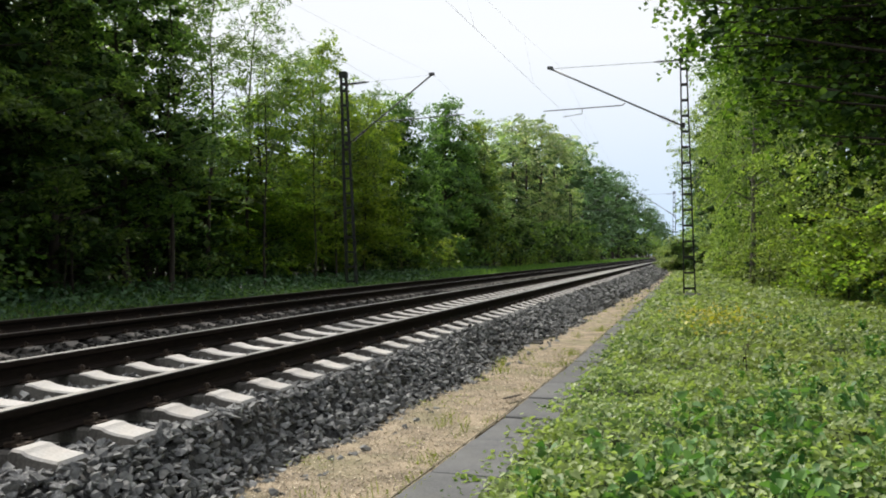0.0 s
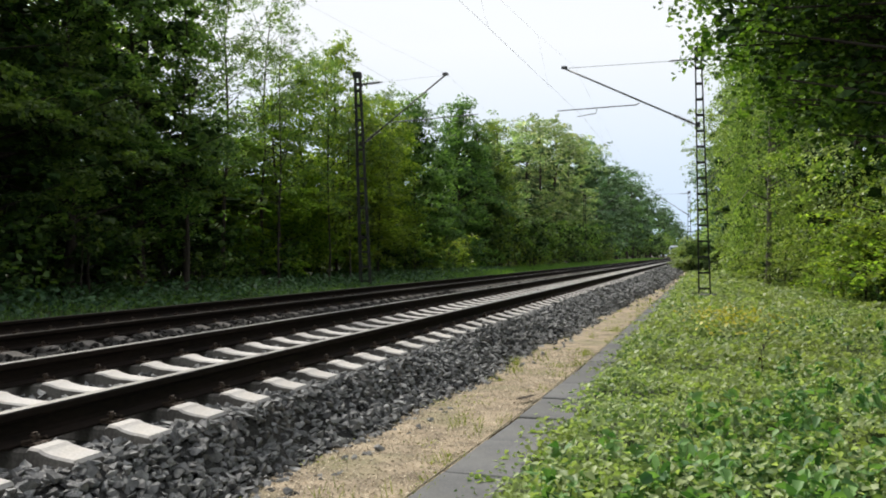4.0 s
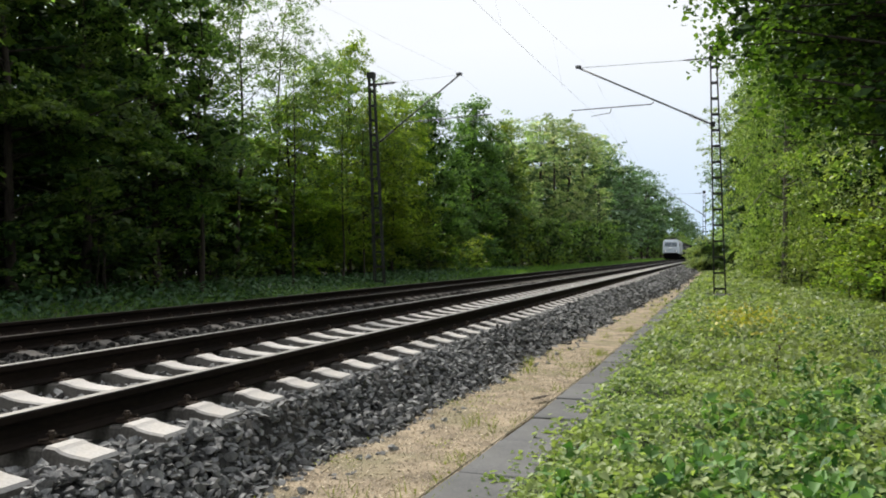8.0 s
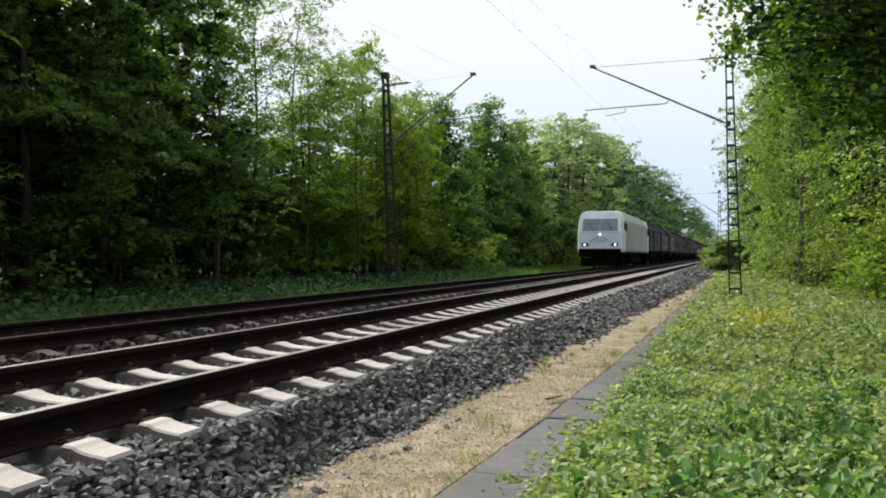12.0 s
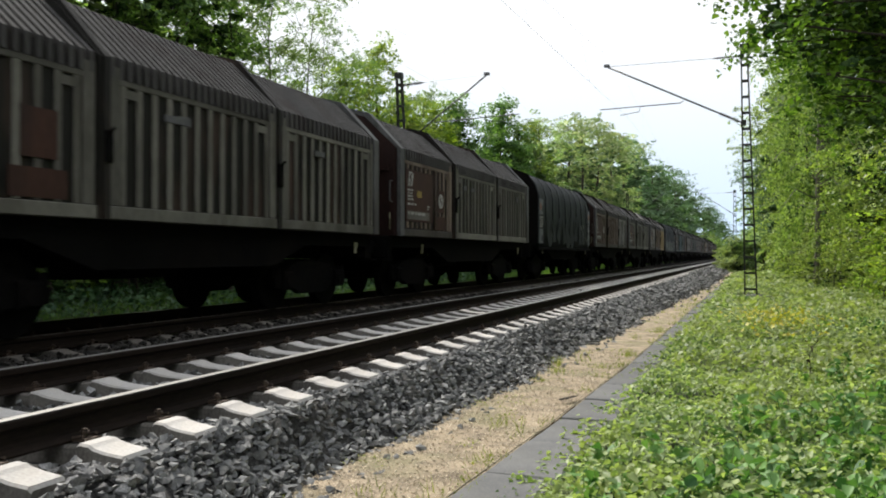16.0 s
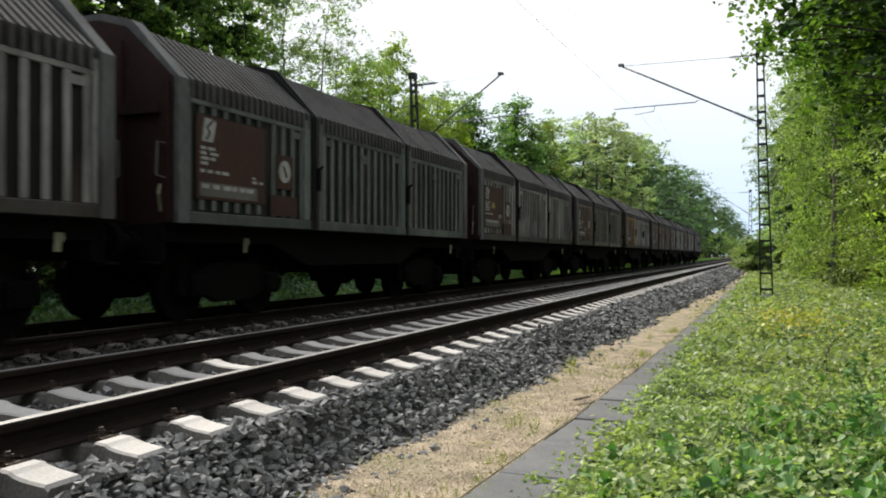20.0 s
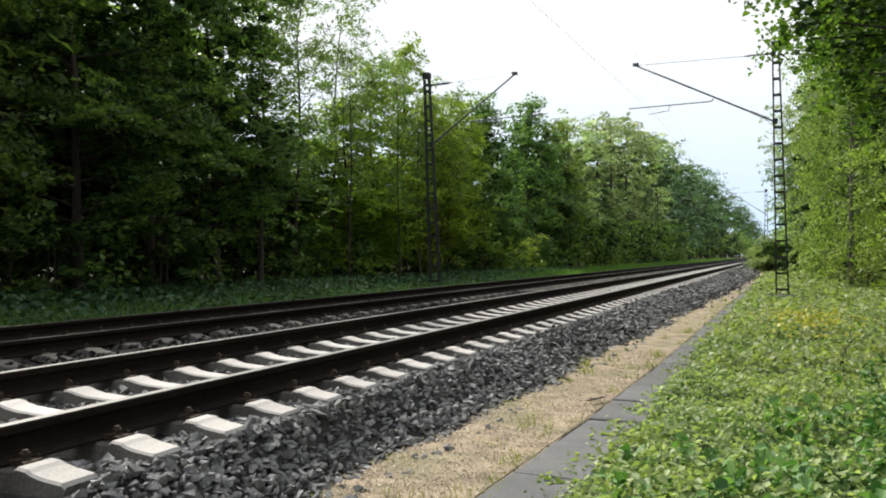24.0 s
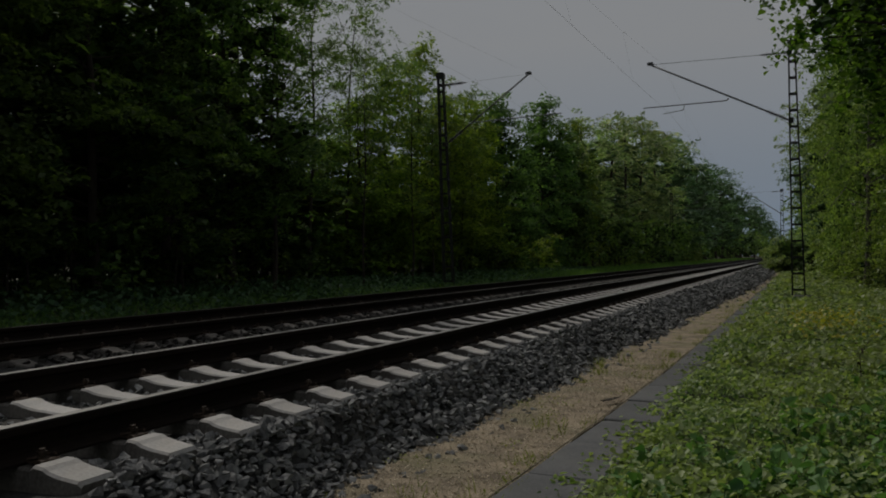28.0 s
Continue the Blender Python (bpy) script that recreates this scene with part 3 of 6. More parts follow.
def overhead_line():
    m, h = catenary_mast("dark painted lattice mast with a cantilever over the near track", 0.10, MAST_Y, -0.62, 7.95, -1, -0.2)
    cantilever(m, h, -0.62, -1, (4.84, 7.54), 5.29, 7.56, (2.19, 6.16), (5.09, 6.01), ((3.67, 6.02), (4.38, 5.77)), -0.2)
    m, h = catenary_mast("dark lattice mast with a cantilever before the trees", -12.05, 29.6, -0.45, 7.66, 1, -0.35)
    cantilever(m, h, -0.45, 1, (3.12, 7.36), 4.96, 7.2, (0.98, 5.80), (4.34, 5.86), ((3.0, 5.86), (3.8, 5.62)), -0.35, 0.003)
    m, h = catenary_mast("distant lattice mast with a cantilever over the near track", -1.3, 97.0, -0.6, 7.8, -1)
    cantilever(m, h, -0.6, -1, (3.5, 7.5), 5.2, 7.56, (1.8, 6.1), (3.6, 5.95), ((2.4, 5.98), (3.1, 5.7)))
    m, h = catenary_mast("distant lattice mast beside the far track", -12.6, 96.0, -0.45, 7.6, 1)
    cantilever(m, h, -0.45, 1, (3.7, 7.36), 4.96, 7.2, (1.4, 5.80), (4.7, 5.86), ((3.4, 5.86), (4.2, 5.62)))
    # wires: contact wire level, messenger hanging between the masts, droppers from one to the other
    spans = [(-35.0, -5.4, MAST_Y, -4.05), (MAST_Y, -4.05, 97.0, -4.4), (97.0, -4.4, 165.0, -4.1)]
    for ya, xa, yb, xb in spans:
        near_track = thing("overhead_wire", "thin grey contact wire hung from its messenger", "overhead wire", "overhead wires", pose(0, 0, 0))
        part("contact_wire", Shape().tube([(xa + (xb - xa) * k / 6, ya + (yb - ya) * k / 6, 5.74 - 0.22 * math.sin(math.pi * k / 6)) for k in range(7)], [0.003] * 7, k=5), M_WIRE, near_track)
        mess = lambda k: (xa - 0.3 + (xb - xa) * k, ya + (yb - ya) * k, 7.56 - 1.25 * (1 - (2 * k - 1) ** 2))
        part("messenger_wire", Shape().tube([mess(k / 10) for k in range(11)], [0.002] * 11, k=4), M_WIRE, near_track)
        for k in range(1, 10):
            x, y, z = mess(k / 10)
            part("dropper", Shape().rod((x, y, z), (xa + (xb - xa) * k / 10, y, 5.6), 0.0015, k=3), M_WIRE, near_track)
    for ya, yb in [(-35.0, 29.6), (29.6, 96.0), (96.0, 165.0)]:
        line = thing("overhead_wire", "thin grey contact wire over the far track", "overhead wire", "overhead wires", pose(0, 0, 0))
        part("contact_wire", Shape().tube([(FAR_X, ya, 5.6), (FAR_X - 0.1, yb, 5.6)], [0.003] * 2, k=5), M_WIRE, line)
        part("messenger_wire", Shape().tube([(-8.9, ya + (yb - ya) * k / 10, 7.40 - 1.2 * (1 - (k / 5 - 1) ** 2)) for k in range(11)], [0.002] * 11, k=4), M_WIRE, line)


def trackside_sign():
    base = thing("trackside_sign", "small pale board on a post beside the far track", "sign", at=pose(-14.0, 134.0, -0.4))
    part("post", Shape().rod((0, 0, 0), (0, 0, 2.6), 0.05), M_MAST, base)
    part("board", Shape().box(-0.38, 0.38, -0.08, -0.05, 1.6, 2.75, c=0.01), M_SIGN, base)
    part("clamp", Shape().box(-0.08, 0.08, -0.06, 0.06, 2.0, 2.08), M_ARM, base)


# ---------------------------------------------------------------- trees


OCTA = np.array([(1, 0, 0), (-1, 0, 0), (0, 1, 0), (0, -1, 0), (0, 0, 1), (0, 0, -1)], float)
OCTA_FACES = [(0, 2, 4), (2, 1, 4), (1, 3, 4), (3, 0, 4), (2, 0, 5), (1, 2, 5), (3, 1, 5), (0, 3, 5)]


def clumps(rng, centres, radius):
    """Ragged little clumps of twigs and leaves that fill the inside of a crown; M_CORE holds its shade."""
    s = Shape()
    for c in centres:
        q = np.array(Euler(tuple(rng.uniform(0, 6, 3))).to_matrix())
        v = (OCTA * rng.uniform(0.5, 1.3, (6, 1))) @ q.T * radius * rng.uniform(0.6, 1.1) * np.array([1, 1, 0.7]) + c
        s.add([tuple(float(k) for k in p) for p in v], OCTA_FACES)
    return s


def tree(name, label, seed, height, spread, clear, limbs, per_limb, leaf, leaf_mat, bark, trunk_r=0.14, shape="oval", clump=0.55, droop=0.0, lean=0.02, rise=0.5, category="tree", stems=1, layer=0.42, core=0.0, core_mat=None):
    """Tapered trunk with limbs; leaves in clumps along the limbs. clear: height of the first limb."""
    rng = np.random.default_rng(seed)
    base = thing(name, label, category, "trees along the line")
    wood = Shape()
    centres, ways = [], []
    for st in range(stems):
        off = np.array([rng.uniform(-0.4, 0.4), rng.uniform(-0.4, 0.4), 0]) if stems > 1 else np.zeros(3)
        bend = rng.normal(0, lean, (7, 2)).cumsum(0) * height * 0.4
        top = height * (1 if st == 0 else rng.uniform(0.7, 0.95))
        zs = np.linspace(-0.25, top * 0.97, 7)
        spine = np.array([[bend[i, 0] + off[0], bend[i, 1] + off[1], zs[i]] for i in range(7)])
        wood.tube([tuple(p) for p in spine], [trunk_r * (1.25 if i == 0 else 1 - 0.9 * i / 6.5) for i in range(7)], k=7)
        for i in range(limbs // stems):
            f = (i + rng.uniform(0, 1)) / (limbs // stems)
            f = f ** 1.35 if shape == "cone" else f
            z = clear + (top * 0.97 - clear) * f
            p0 = np.array([np.interp(z, zs, spine[:, 0]), np.interp(z, zs, spine[:, 1]), z])
            if shape == "cone":
                reach = spread * ((0.14 + 0.86 * (1 - f) ** 0.75) if trunk_r < 0.14 else (0.2 + 0.8 * (1 - f) ** 0.6))
            elif shape == "spire":
                reach = spread * min(0.8 + 0.5 * f, 0.08 + 1.5 * (1 - f) ** (0.8 if trunk_r < 0.14 else 0.95))
            elif shape == "dome":
                reach = spread * (0.8 + 0.3 * f) * min(1.0, 0.04 + (1 - f) / 0.42) ** 0.6
            elif shape == "round":
                reach = spread * (0.55 + 0.45 * math.sin(math.pi * min(1, f * 0.9 + 0.1))) * (1 if f < 0.75 else 1.3 * (1.02 - f) ** 0.5 * 1.5)
            else:
                reach = spread * (0.35 + 0.75 * math.sin(math.pi * (0.12 + 0.83 * f)))
            share = reach / spread
            reach *= rng.uniform(0.6, 1.2)
            az = rng.uniform(0, 2 * math.pi)
            up = rise * rng.uniform(0.4, 1.3) * (0.5 + f)
            way = np.array([math.cos(az), math.sin(az), up])
            way /= np.linalg.norm(way[:2])
            mid, end = p0 + way * reach * 0.55, p0 + way * reach + np.array([0, 0, -droop * reach * 0.7])
            r = max(0.012, trunk_r * (1 - 0.85 * z / top) * 0.45)
            wood.tube([tuple(p0), tuple(mid), tuple(end)], [r, r * 0.6, 0.008], k=3)
            knots = rng.uniform(0.25, 1.05, max(2, round(per_limb * (0.35 + 0.9 * share))))
            for kf in knots:
                c = p0 + (mid - p0) * (kf / 0.55) if kf < 0.55 else mid + (end - mid) * ((kf - 0.55) / 0.45)
                centres.append(c + rng.normal(0, clump * 0.3, 3))
                ways.append((way[0], way[1], 0.15 - 0.3 * rng.random()))
        for k in range({"spire": 4, "dome": 5}.get(shape, 0)):
            centres.append(spine[-1] + (np.array([0, 0, 0.05 - 0.2 * k]) if shape == "spire" else rng.normal(0, clump * 0.5, 3) - np.array([0, 0, clump * 0.7])))
            ways.append((rng.normal(), rng.normal(), 0.9))
    centres = np.array(centres)
    per = np.maximum(3, (rng.gamma(3.0, 1 / 3.0, len(centres)) * leaf[1]).astype(int))
    if droop:                                             # twigs hang in strands
        pts = np.repeat(centres, per, axis=0)
        away = np.repeat(rng.uniform(0.5, 1.5, len(centres)), per) * droop * 1.7
        normal = unit(rng.normal(size=pts.shape) * np.array([1, 1, 0.45]))
        pts = pts + rng.normal(0, 1, pts.shape) * clump * np.array([0.3, 0.3, 0.2])
        pts[:, 2] -= rng.random(len(pts)) * away
    else:
        pts, normal = sprays(rng, centres, np.array(ways), per, clump * 1.6, clump * 0.85, clump * layer * 0.3)
    pts[:, 2] = np.maximum(pts[:, 2], 0.05)
    part("trunk", wood, bark, base, smooth=True)
    part("crown", quad_mesh("crown", leaves(rng, pts, leaf[0], droop=droop, slim=0.62, normal=normal), leaf_mat), None, base)
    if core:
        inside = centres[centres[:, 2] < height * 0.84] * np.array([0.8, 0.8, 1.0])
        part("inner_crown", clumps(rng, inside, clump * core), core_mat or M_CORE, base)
    return base


def woods():
    rng = random.Random(5)
    kinds = {
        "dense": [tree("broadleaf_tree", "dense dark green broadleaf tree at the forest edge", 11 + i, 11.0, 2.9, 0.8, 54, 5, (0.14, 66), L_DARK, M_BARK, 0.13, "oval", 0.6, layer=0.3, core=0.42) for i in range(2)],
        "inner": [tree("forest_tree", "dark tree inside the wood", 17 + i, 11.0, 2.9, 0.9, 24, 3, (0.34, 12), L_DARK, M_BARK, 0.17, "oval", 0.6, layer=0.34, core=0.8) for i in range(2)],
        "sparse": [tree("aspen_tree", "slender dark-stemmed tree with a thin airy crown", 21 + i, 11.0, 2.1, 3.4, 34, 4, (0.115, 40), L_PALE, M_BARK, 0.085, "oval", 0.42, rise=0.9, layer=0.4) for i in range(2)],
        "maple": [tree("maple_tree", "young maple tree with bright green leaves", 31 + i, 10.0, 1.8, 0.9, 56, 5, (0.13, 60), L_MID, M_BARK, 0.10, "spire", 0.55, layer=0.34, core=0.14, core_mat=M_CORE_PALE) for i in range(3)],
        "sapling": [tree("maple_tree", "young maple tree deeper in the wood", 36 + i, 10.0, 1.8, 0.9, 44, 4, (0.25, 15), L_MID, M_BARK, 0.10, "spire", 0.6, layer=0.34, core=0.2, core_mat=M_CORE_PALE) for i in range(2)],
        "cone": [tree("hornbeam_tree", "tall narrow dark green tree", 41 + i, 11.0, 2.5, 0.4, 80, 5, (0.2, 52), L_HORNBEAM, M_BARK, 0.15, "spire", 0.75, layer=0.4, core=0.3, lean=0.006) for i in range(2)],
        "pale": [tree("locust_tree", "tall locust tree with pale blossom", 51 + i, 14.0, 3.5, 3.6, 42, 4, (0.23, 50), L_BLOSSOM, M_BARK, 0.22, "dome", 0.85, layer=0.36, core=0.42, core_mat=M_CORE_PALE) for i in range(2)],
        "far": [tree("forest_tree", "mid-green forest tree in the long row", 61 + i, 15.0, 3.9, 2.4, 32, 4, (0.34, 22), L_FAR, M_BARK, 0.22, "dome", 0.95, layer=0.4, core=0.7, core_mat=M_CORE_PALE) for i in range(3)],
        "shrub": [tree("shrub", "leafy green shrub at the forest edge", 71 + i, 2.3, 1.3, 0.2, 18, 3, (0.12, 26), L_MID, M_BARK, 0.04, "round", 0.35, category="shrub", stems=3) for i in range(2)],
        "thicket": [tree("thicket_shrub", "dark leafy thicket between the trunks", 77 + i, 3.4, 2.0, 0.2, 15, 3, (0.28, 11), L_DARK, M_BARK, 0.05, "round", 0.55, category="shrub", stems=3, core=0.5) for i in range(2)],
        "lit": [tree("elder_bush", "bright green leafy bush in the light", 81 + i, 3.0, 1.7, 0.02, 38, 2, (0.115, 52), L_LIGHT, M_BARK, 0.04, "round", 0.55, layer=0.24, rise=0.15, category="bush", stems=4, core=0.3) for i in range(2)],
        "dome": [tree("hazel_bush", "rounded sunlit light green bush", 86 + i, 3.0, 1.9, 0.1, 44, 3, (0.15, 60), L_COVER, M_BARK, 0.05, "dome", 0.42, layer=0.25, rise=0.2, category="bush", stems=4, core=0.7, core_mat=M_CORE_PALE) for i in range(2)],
        "birch": [tree("birch_tree", "birch tree with long hanging twigs", 91, 12.0, 2.9, 2.6, 60, 5, (0.13, 52), L_LIGHT, M_BARK_PALE, 0.14, "oval", 0.45, droop=0.8, core=0.2)],
        "bright": [tree("lime_tree", "sunlit green broadleaf tree", 95 + i, 10.5, 3.0, 0.3, 46, 3, (0.115, 125), L_LIGHT, M_BARK, 0.14, "oval", 0.85, layer=0.2, core=0.4) for i in range(2)],
    }
    used, turn = set(), {}

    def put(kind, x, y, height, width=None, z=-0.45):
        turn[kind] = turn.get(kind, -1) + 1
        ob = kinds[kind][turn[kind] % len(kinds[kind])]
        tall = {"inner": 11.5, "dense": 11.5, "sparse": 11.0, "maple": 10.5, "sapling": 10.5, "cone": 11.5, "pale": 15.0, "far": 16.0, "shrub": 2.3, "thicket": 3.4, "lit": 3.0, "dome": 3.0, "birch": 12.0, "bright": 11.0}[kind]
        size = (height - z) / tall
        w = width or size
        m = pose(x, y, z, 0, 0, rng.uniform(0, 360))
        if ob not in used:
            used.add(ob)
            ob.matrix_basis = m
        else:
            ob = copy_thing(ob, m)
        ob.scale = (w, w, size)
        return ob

    # the edge of the wood on the far side: kind, x, y, height of the top
    edge = [("dense", -15.5, 8.0, 11.5), ("dense", -16.5, 12.0, 12.0), ("dense", -15.5, 15.5, 11.5), ("dense", -16.2, 18.6, 12.0), ("dense", -15.8, 21.3, 11.0), ("sparse", -14.6, 21.6, 9.4), ("sparse", -15.8, 24.0, 10.4),
            ("sparse", -16.3, 26.8, 10.8), ("sparse", -16.2, 29.8, 10.7), ("maple", -16.0, 30.4, 7.4), ("maple", -16.2, 32.6, 9.6), ("maple", -16.0, 35.5, 11.2), ("maple", -15.2, 36.6, 8.3), ("maple", -16.0, 38.9, 9.3), ("maple", -15.8, 42.0, 9.8), ("cone", -16.0, 46.5, 10.3), ("maple", -17.5, 44.5, 9.0),
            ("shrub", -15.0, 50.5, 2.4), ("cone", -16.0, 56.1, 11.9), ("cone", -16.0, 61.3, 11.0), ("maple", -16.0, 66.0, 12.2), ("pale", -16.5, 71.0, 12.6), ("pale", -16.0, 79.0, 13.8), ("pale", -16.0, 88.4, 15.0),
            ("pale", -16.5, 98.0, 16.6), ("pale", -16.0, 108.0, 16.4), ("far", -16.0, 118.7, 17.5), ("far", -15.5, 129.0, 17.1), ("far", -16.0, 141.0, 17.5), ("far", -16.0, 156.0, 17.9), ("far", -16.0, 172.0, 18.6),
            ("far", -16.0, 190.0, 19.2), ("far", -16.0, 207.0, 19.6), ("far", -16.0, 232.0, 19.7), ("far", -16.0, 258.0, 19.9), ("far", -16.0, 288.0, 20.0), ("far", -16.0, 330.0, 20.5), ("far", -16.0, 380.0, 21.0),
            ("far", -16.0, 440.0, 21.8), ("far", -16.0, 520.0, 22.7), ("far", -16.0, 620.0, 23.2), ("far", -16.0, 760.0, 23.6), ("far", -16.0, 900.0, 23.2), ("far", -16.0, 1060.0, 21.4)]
    for kind, x, y, h in edge:
        wide = 1.0 + max(0, (h - 12) / 16) if kind in ("pale", "far") else {"maple": 1.05, "cone": 0.98}.get(kind)
        put(kind, x, y, h * (1.05 if kind in ("pale", "far") else 1.0), wide)
    for y, h in ((28.5, 5.5), (31.5, 6.0), (34.0, 6.4), (37.5, 6.2), (40.5, 6.2), (43.6, 6.4), (48.6, 5.0), (53.0, 5.0), (58.5, 6.4), (64.0, 7.4)):
        put("sapling", -18.6 - rng.uniform(0, 0.8), y, h, 1.2)
    for y, h in ((27.4, 8.8), (31.3, 8.6), (33.6, 8.0), (37.2, 8.2)):   # slender stems before the maples
        put("sparse", -14.4, y, h, 0.5)
    for y, h in ((19.0, 11.0), (21.4, 10.6), (23.6, 10.2), (25.6, 9.4)):   # closes the wood behind its edge
        put("inner", -18.0 - rng.uniform(0, 1), y, h, 1.15)
    for i in range(6):
        put("far", -19.8, 63 + i * 6.0, 8.6 + 0.4 * i, 0.8)
    for i in range(9):
        put("inner", -22.5 - rng.uniform(0, 2), 12 + i * 2.0, rng.uniform(9.5, 11.0), 1.3)
    for i in [k for k in range(20) if k < 16 or k > 17]:   # behind the near edge, with a gap that lets the light in
        put("inner", -19.0 - rng.uniform(0, 2), 5 + i * 1.9 + rng.uniform(-0.8, 0.8), rng.uniform(6.0, 7.5) if i < 5 else rng.uniform(9.6, 11.2) if i < 10 else rng.uniform(4.6, 6.0), 1.25)
    for i in range(16):
        put("far", -24 - rng.uniform(0, 7), -4 + i * 6.0 + rng.uniform(-1, 1), rng.uniform(10.5, 12) if i < 5 else rng.uniform(5.0, 6.5), 0.95)
    for i in range(15):
        put("far", -21.5 - rng.uniform(0, 4), 58 + i * 12.5 + rng.uniform(-2, 2), 9.5 + i * 0.9)
    for i in range(22):                                   # dark foot of the tall row
        put("thicket", -14.2 - rng.uniform(0, 1.6), 62 + i * 3.4 + rng.uniform(-1, 1), rng.uniform(3.0, 5.0), 1.2)
    for i in range(44):                                   # undergrowth
        put("shrub" if i > 18 else "thicket", -14.6 - rng.uniform(0, 2.6), 9 + i * 1.9 + rng.uniform(-0.8, 0.8), rng.uniform(0.8, 2.4))
    for i in range(40):                                   # thicket between the trunks
        put("thicket", -18.2 - rng.uniform(0, 7), 6 + i * 1.95 + rng.uniform(-0.8, 0.8), rng.uniform(2.6, 4.6), rng.uniform(1.0, 1.4))
    for i in range(22):
        put("thicket", -28.0 - rng.uniform(0, 8), 4 + i * 4.0, rng.uniform(4, 6), 2.0)
    for i in range(26):
        put("thicket", -17.0 - rng.uniform(0, 5), 84 + i * 7 + rng.uniform(-2, 2), rng.uniform(3, 5.0), 1.8)
    for i in range(20):                                   # the hedge goes on to the end of the straight
        put("thicket", -15.4 - rng.uniform(0, 1), 235 + i * i * 2.0 + i * 8, 7.5, 3.0)
    for x, y, h in [(-14.3, 126, 2.8), (-14.0, 121, 2.3), (-14.6, 131.5, 3.0), (-14.2, 112, 2.0)]:
        put("lit", x, y, h, z=-0.5)
    for i in range(9):                                    # unseen trees behind the camera, added to close the wood and shade the wagons
        put("inner", -16.0 - rng.uniform(0, 3), 4 - i * 4.0, rng.uniform(10, 12), 1.2)
        put("far", 6.5 + rng.uniform(0, 4), 6 - i * 5.0, rng.uniform(10, 13), 0.85, -0.58)
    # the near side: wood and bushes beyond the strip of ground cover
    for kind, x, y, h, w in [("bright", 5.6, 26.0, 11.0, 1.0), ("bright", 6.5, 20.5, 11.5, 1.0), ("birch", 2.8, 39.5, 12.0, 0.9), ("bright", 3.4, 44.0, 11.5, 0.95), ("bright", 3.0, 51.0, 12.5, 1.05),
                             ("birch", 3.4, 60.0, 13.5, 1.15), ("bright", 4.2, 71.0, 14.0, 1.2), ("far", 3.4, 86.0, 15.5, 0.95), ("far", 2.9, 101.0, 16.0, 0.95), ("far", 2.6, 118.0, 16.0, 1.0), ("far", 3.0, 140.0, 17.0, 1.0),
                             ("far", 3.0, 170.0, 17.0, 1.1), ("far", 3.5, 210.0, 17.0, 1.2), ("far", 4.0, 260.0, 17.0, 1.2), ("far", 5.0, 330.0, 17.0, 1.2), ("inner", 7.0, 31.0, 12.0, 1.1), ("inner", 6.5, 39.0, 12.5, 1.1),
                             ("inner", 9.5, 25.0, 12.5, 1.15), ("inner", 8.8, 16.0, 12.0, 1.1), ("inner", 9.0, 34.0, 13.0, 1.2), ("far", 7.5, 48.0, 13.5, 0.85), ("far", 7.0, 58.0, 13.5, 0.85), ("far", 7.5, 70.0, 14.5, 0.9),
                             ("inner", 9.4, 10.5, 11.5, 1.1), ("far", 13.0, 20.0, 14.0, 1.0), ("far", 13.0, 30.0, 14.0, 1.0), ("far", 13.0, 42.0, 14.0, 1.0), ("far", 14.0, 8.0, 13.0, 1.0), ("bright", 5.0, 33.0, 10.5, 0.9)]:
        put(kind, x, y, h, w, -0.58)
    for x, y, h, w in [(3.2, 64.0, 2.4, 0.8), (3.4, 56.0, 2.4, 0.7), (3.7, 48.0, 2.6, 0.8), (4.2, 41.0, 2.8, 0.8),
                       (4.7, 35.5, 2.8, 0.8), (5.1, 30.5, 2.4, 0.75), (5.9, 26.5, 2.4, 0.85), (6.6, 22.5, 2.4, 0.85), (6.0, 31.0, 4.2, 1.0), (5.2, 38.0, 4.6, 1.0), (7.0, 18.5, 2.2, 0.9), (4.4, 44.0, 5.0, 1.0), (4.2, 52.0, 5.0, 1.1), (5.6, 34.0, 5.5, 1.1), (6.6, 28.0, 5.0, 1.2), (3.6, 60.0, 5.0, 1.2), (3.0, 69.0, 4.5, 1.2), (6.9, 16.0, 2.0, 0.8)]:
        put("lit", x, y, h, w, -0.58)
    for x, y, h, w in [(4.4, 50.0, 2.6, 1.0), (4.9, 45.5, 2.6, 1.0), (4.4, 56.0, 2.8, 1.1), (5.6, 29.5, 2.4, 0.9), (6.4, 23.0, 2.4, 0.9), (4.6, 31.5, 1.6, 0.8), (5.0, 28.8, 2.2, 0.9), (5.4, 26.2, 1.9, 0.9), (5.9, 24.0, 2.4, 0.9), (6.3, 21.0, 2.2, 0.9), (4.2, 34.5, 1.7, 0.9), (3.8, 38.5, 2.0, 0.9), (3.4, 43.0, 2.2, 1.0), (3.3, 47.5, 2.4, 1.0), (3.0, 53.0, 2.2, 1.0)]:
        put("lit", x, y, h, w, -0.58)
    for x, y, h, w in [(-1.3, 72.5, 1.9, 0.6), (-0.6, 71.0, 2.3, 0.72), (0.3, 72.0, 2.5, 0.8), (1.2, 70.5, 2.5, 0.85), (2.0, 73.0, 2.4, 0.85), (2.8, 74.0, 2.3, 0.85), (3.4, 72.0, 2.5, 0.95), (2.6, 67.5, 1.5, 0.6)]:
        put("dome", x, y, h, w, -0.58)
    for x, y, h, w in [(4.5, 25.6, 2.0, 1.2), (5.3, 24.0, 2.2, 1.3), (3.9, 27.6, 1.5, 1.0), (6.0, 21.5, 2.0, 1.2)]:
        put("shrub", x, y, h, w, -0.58)
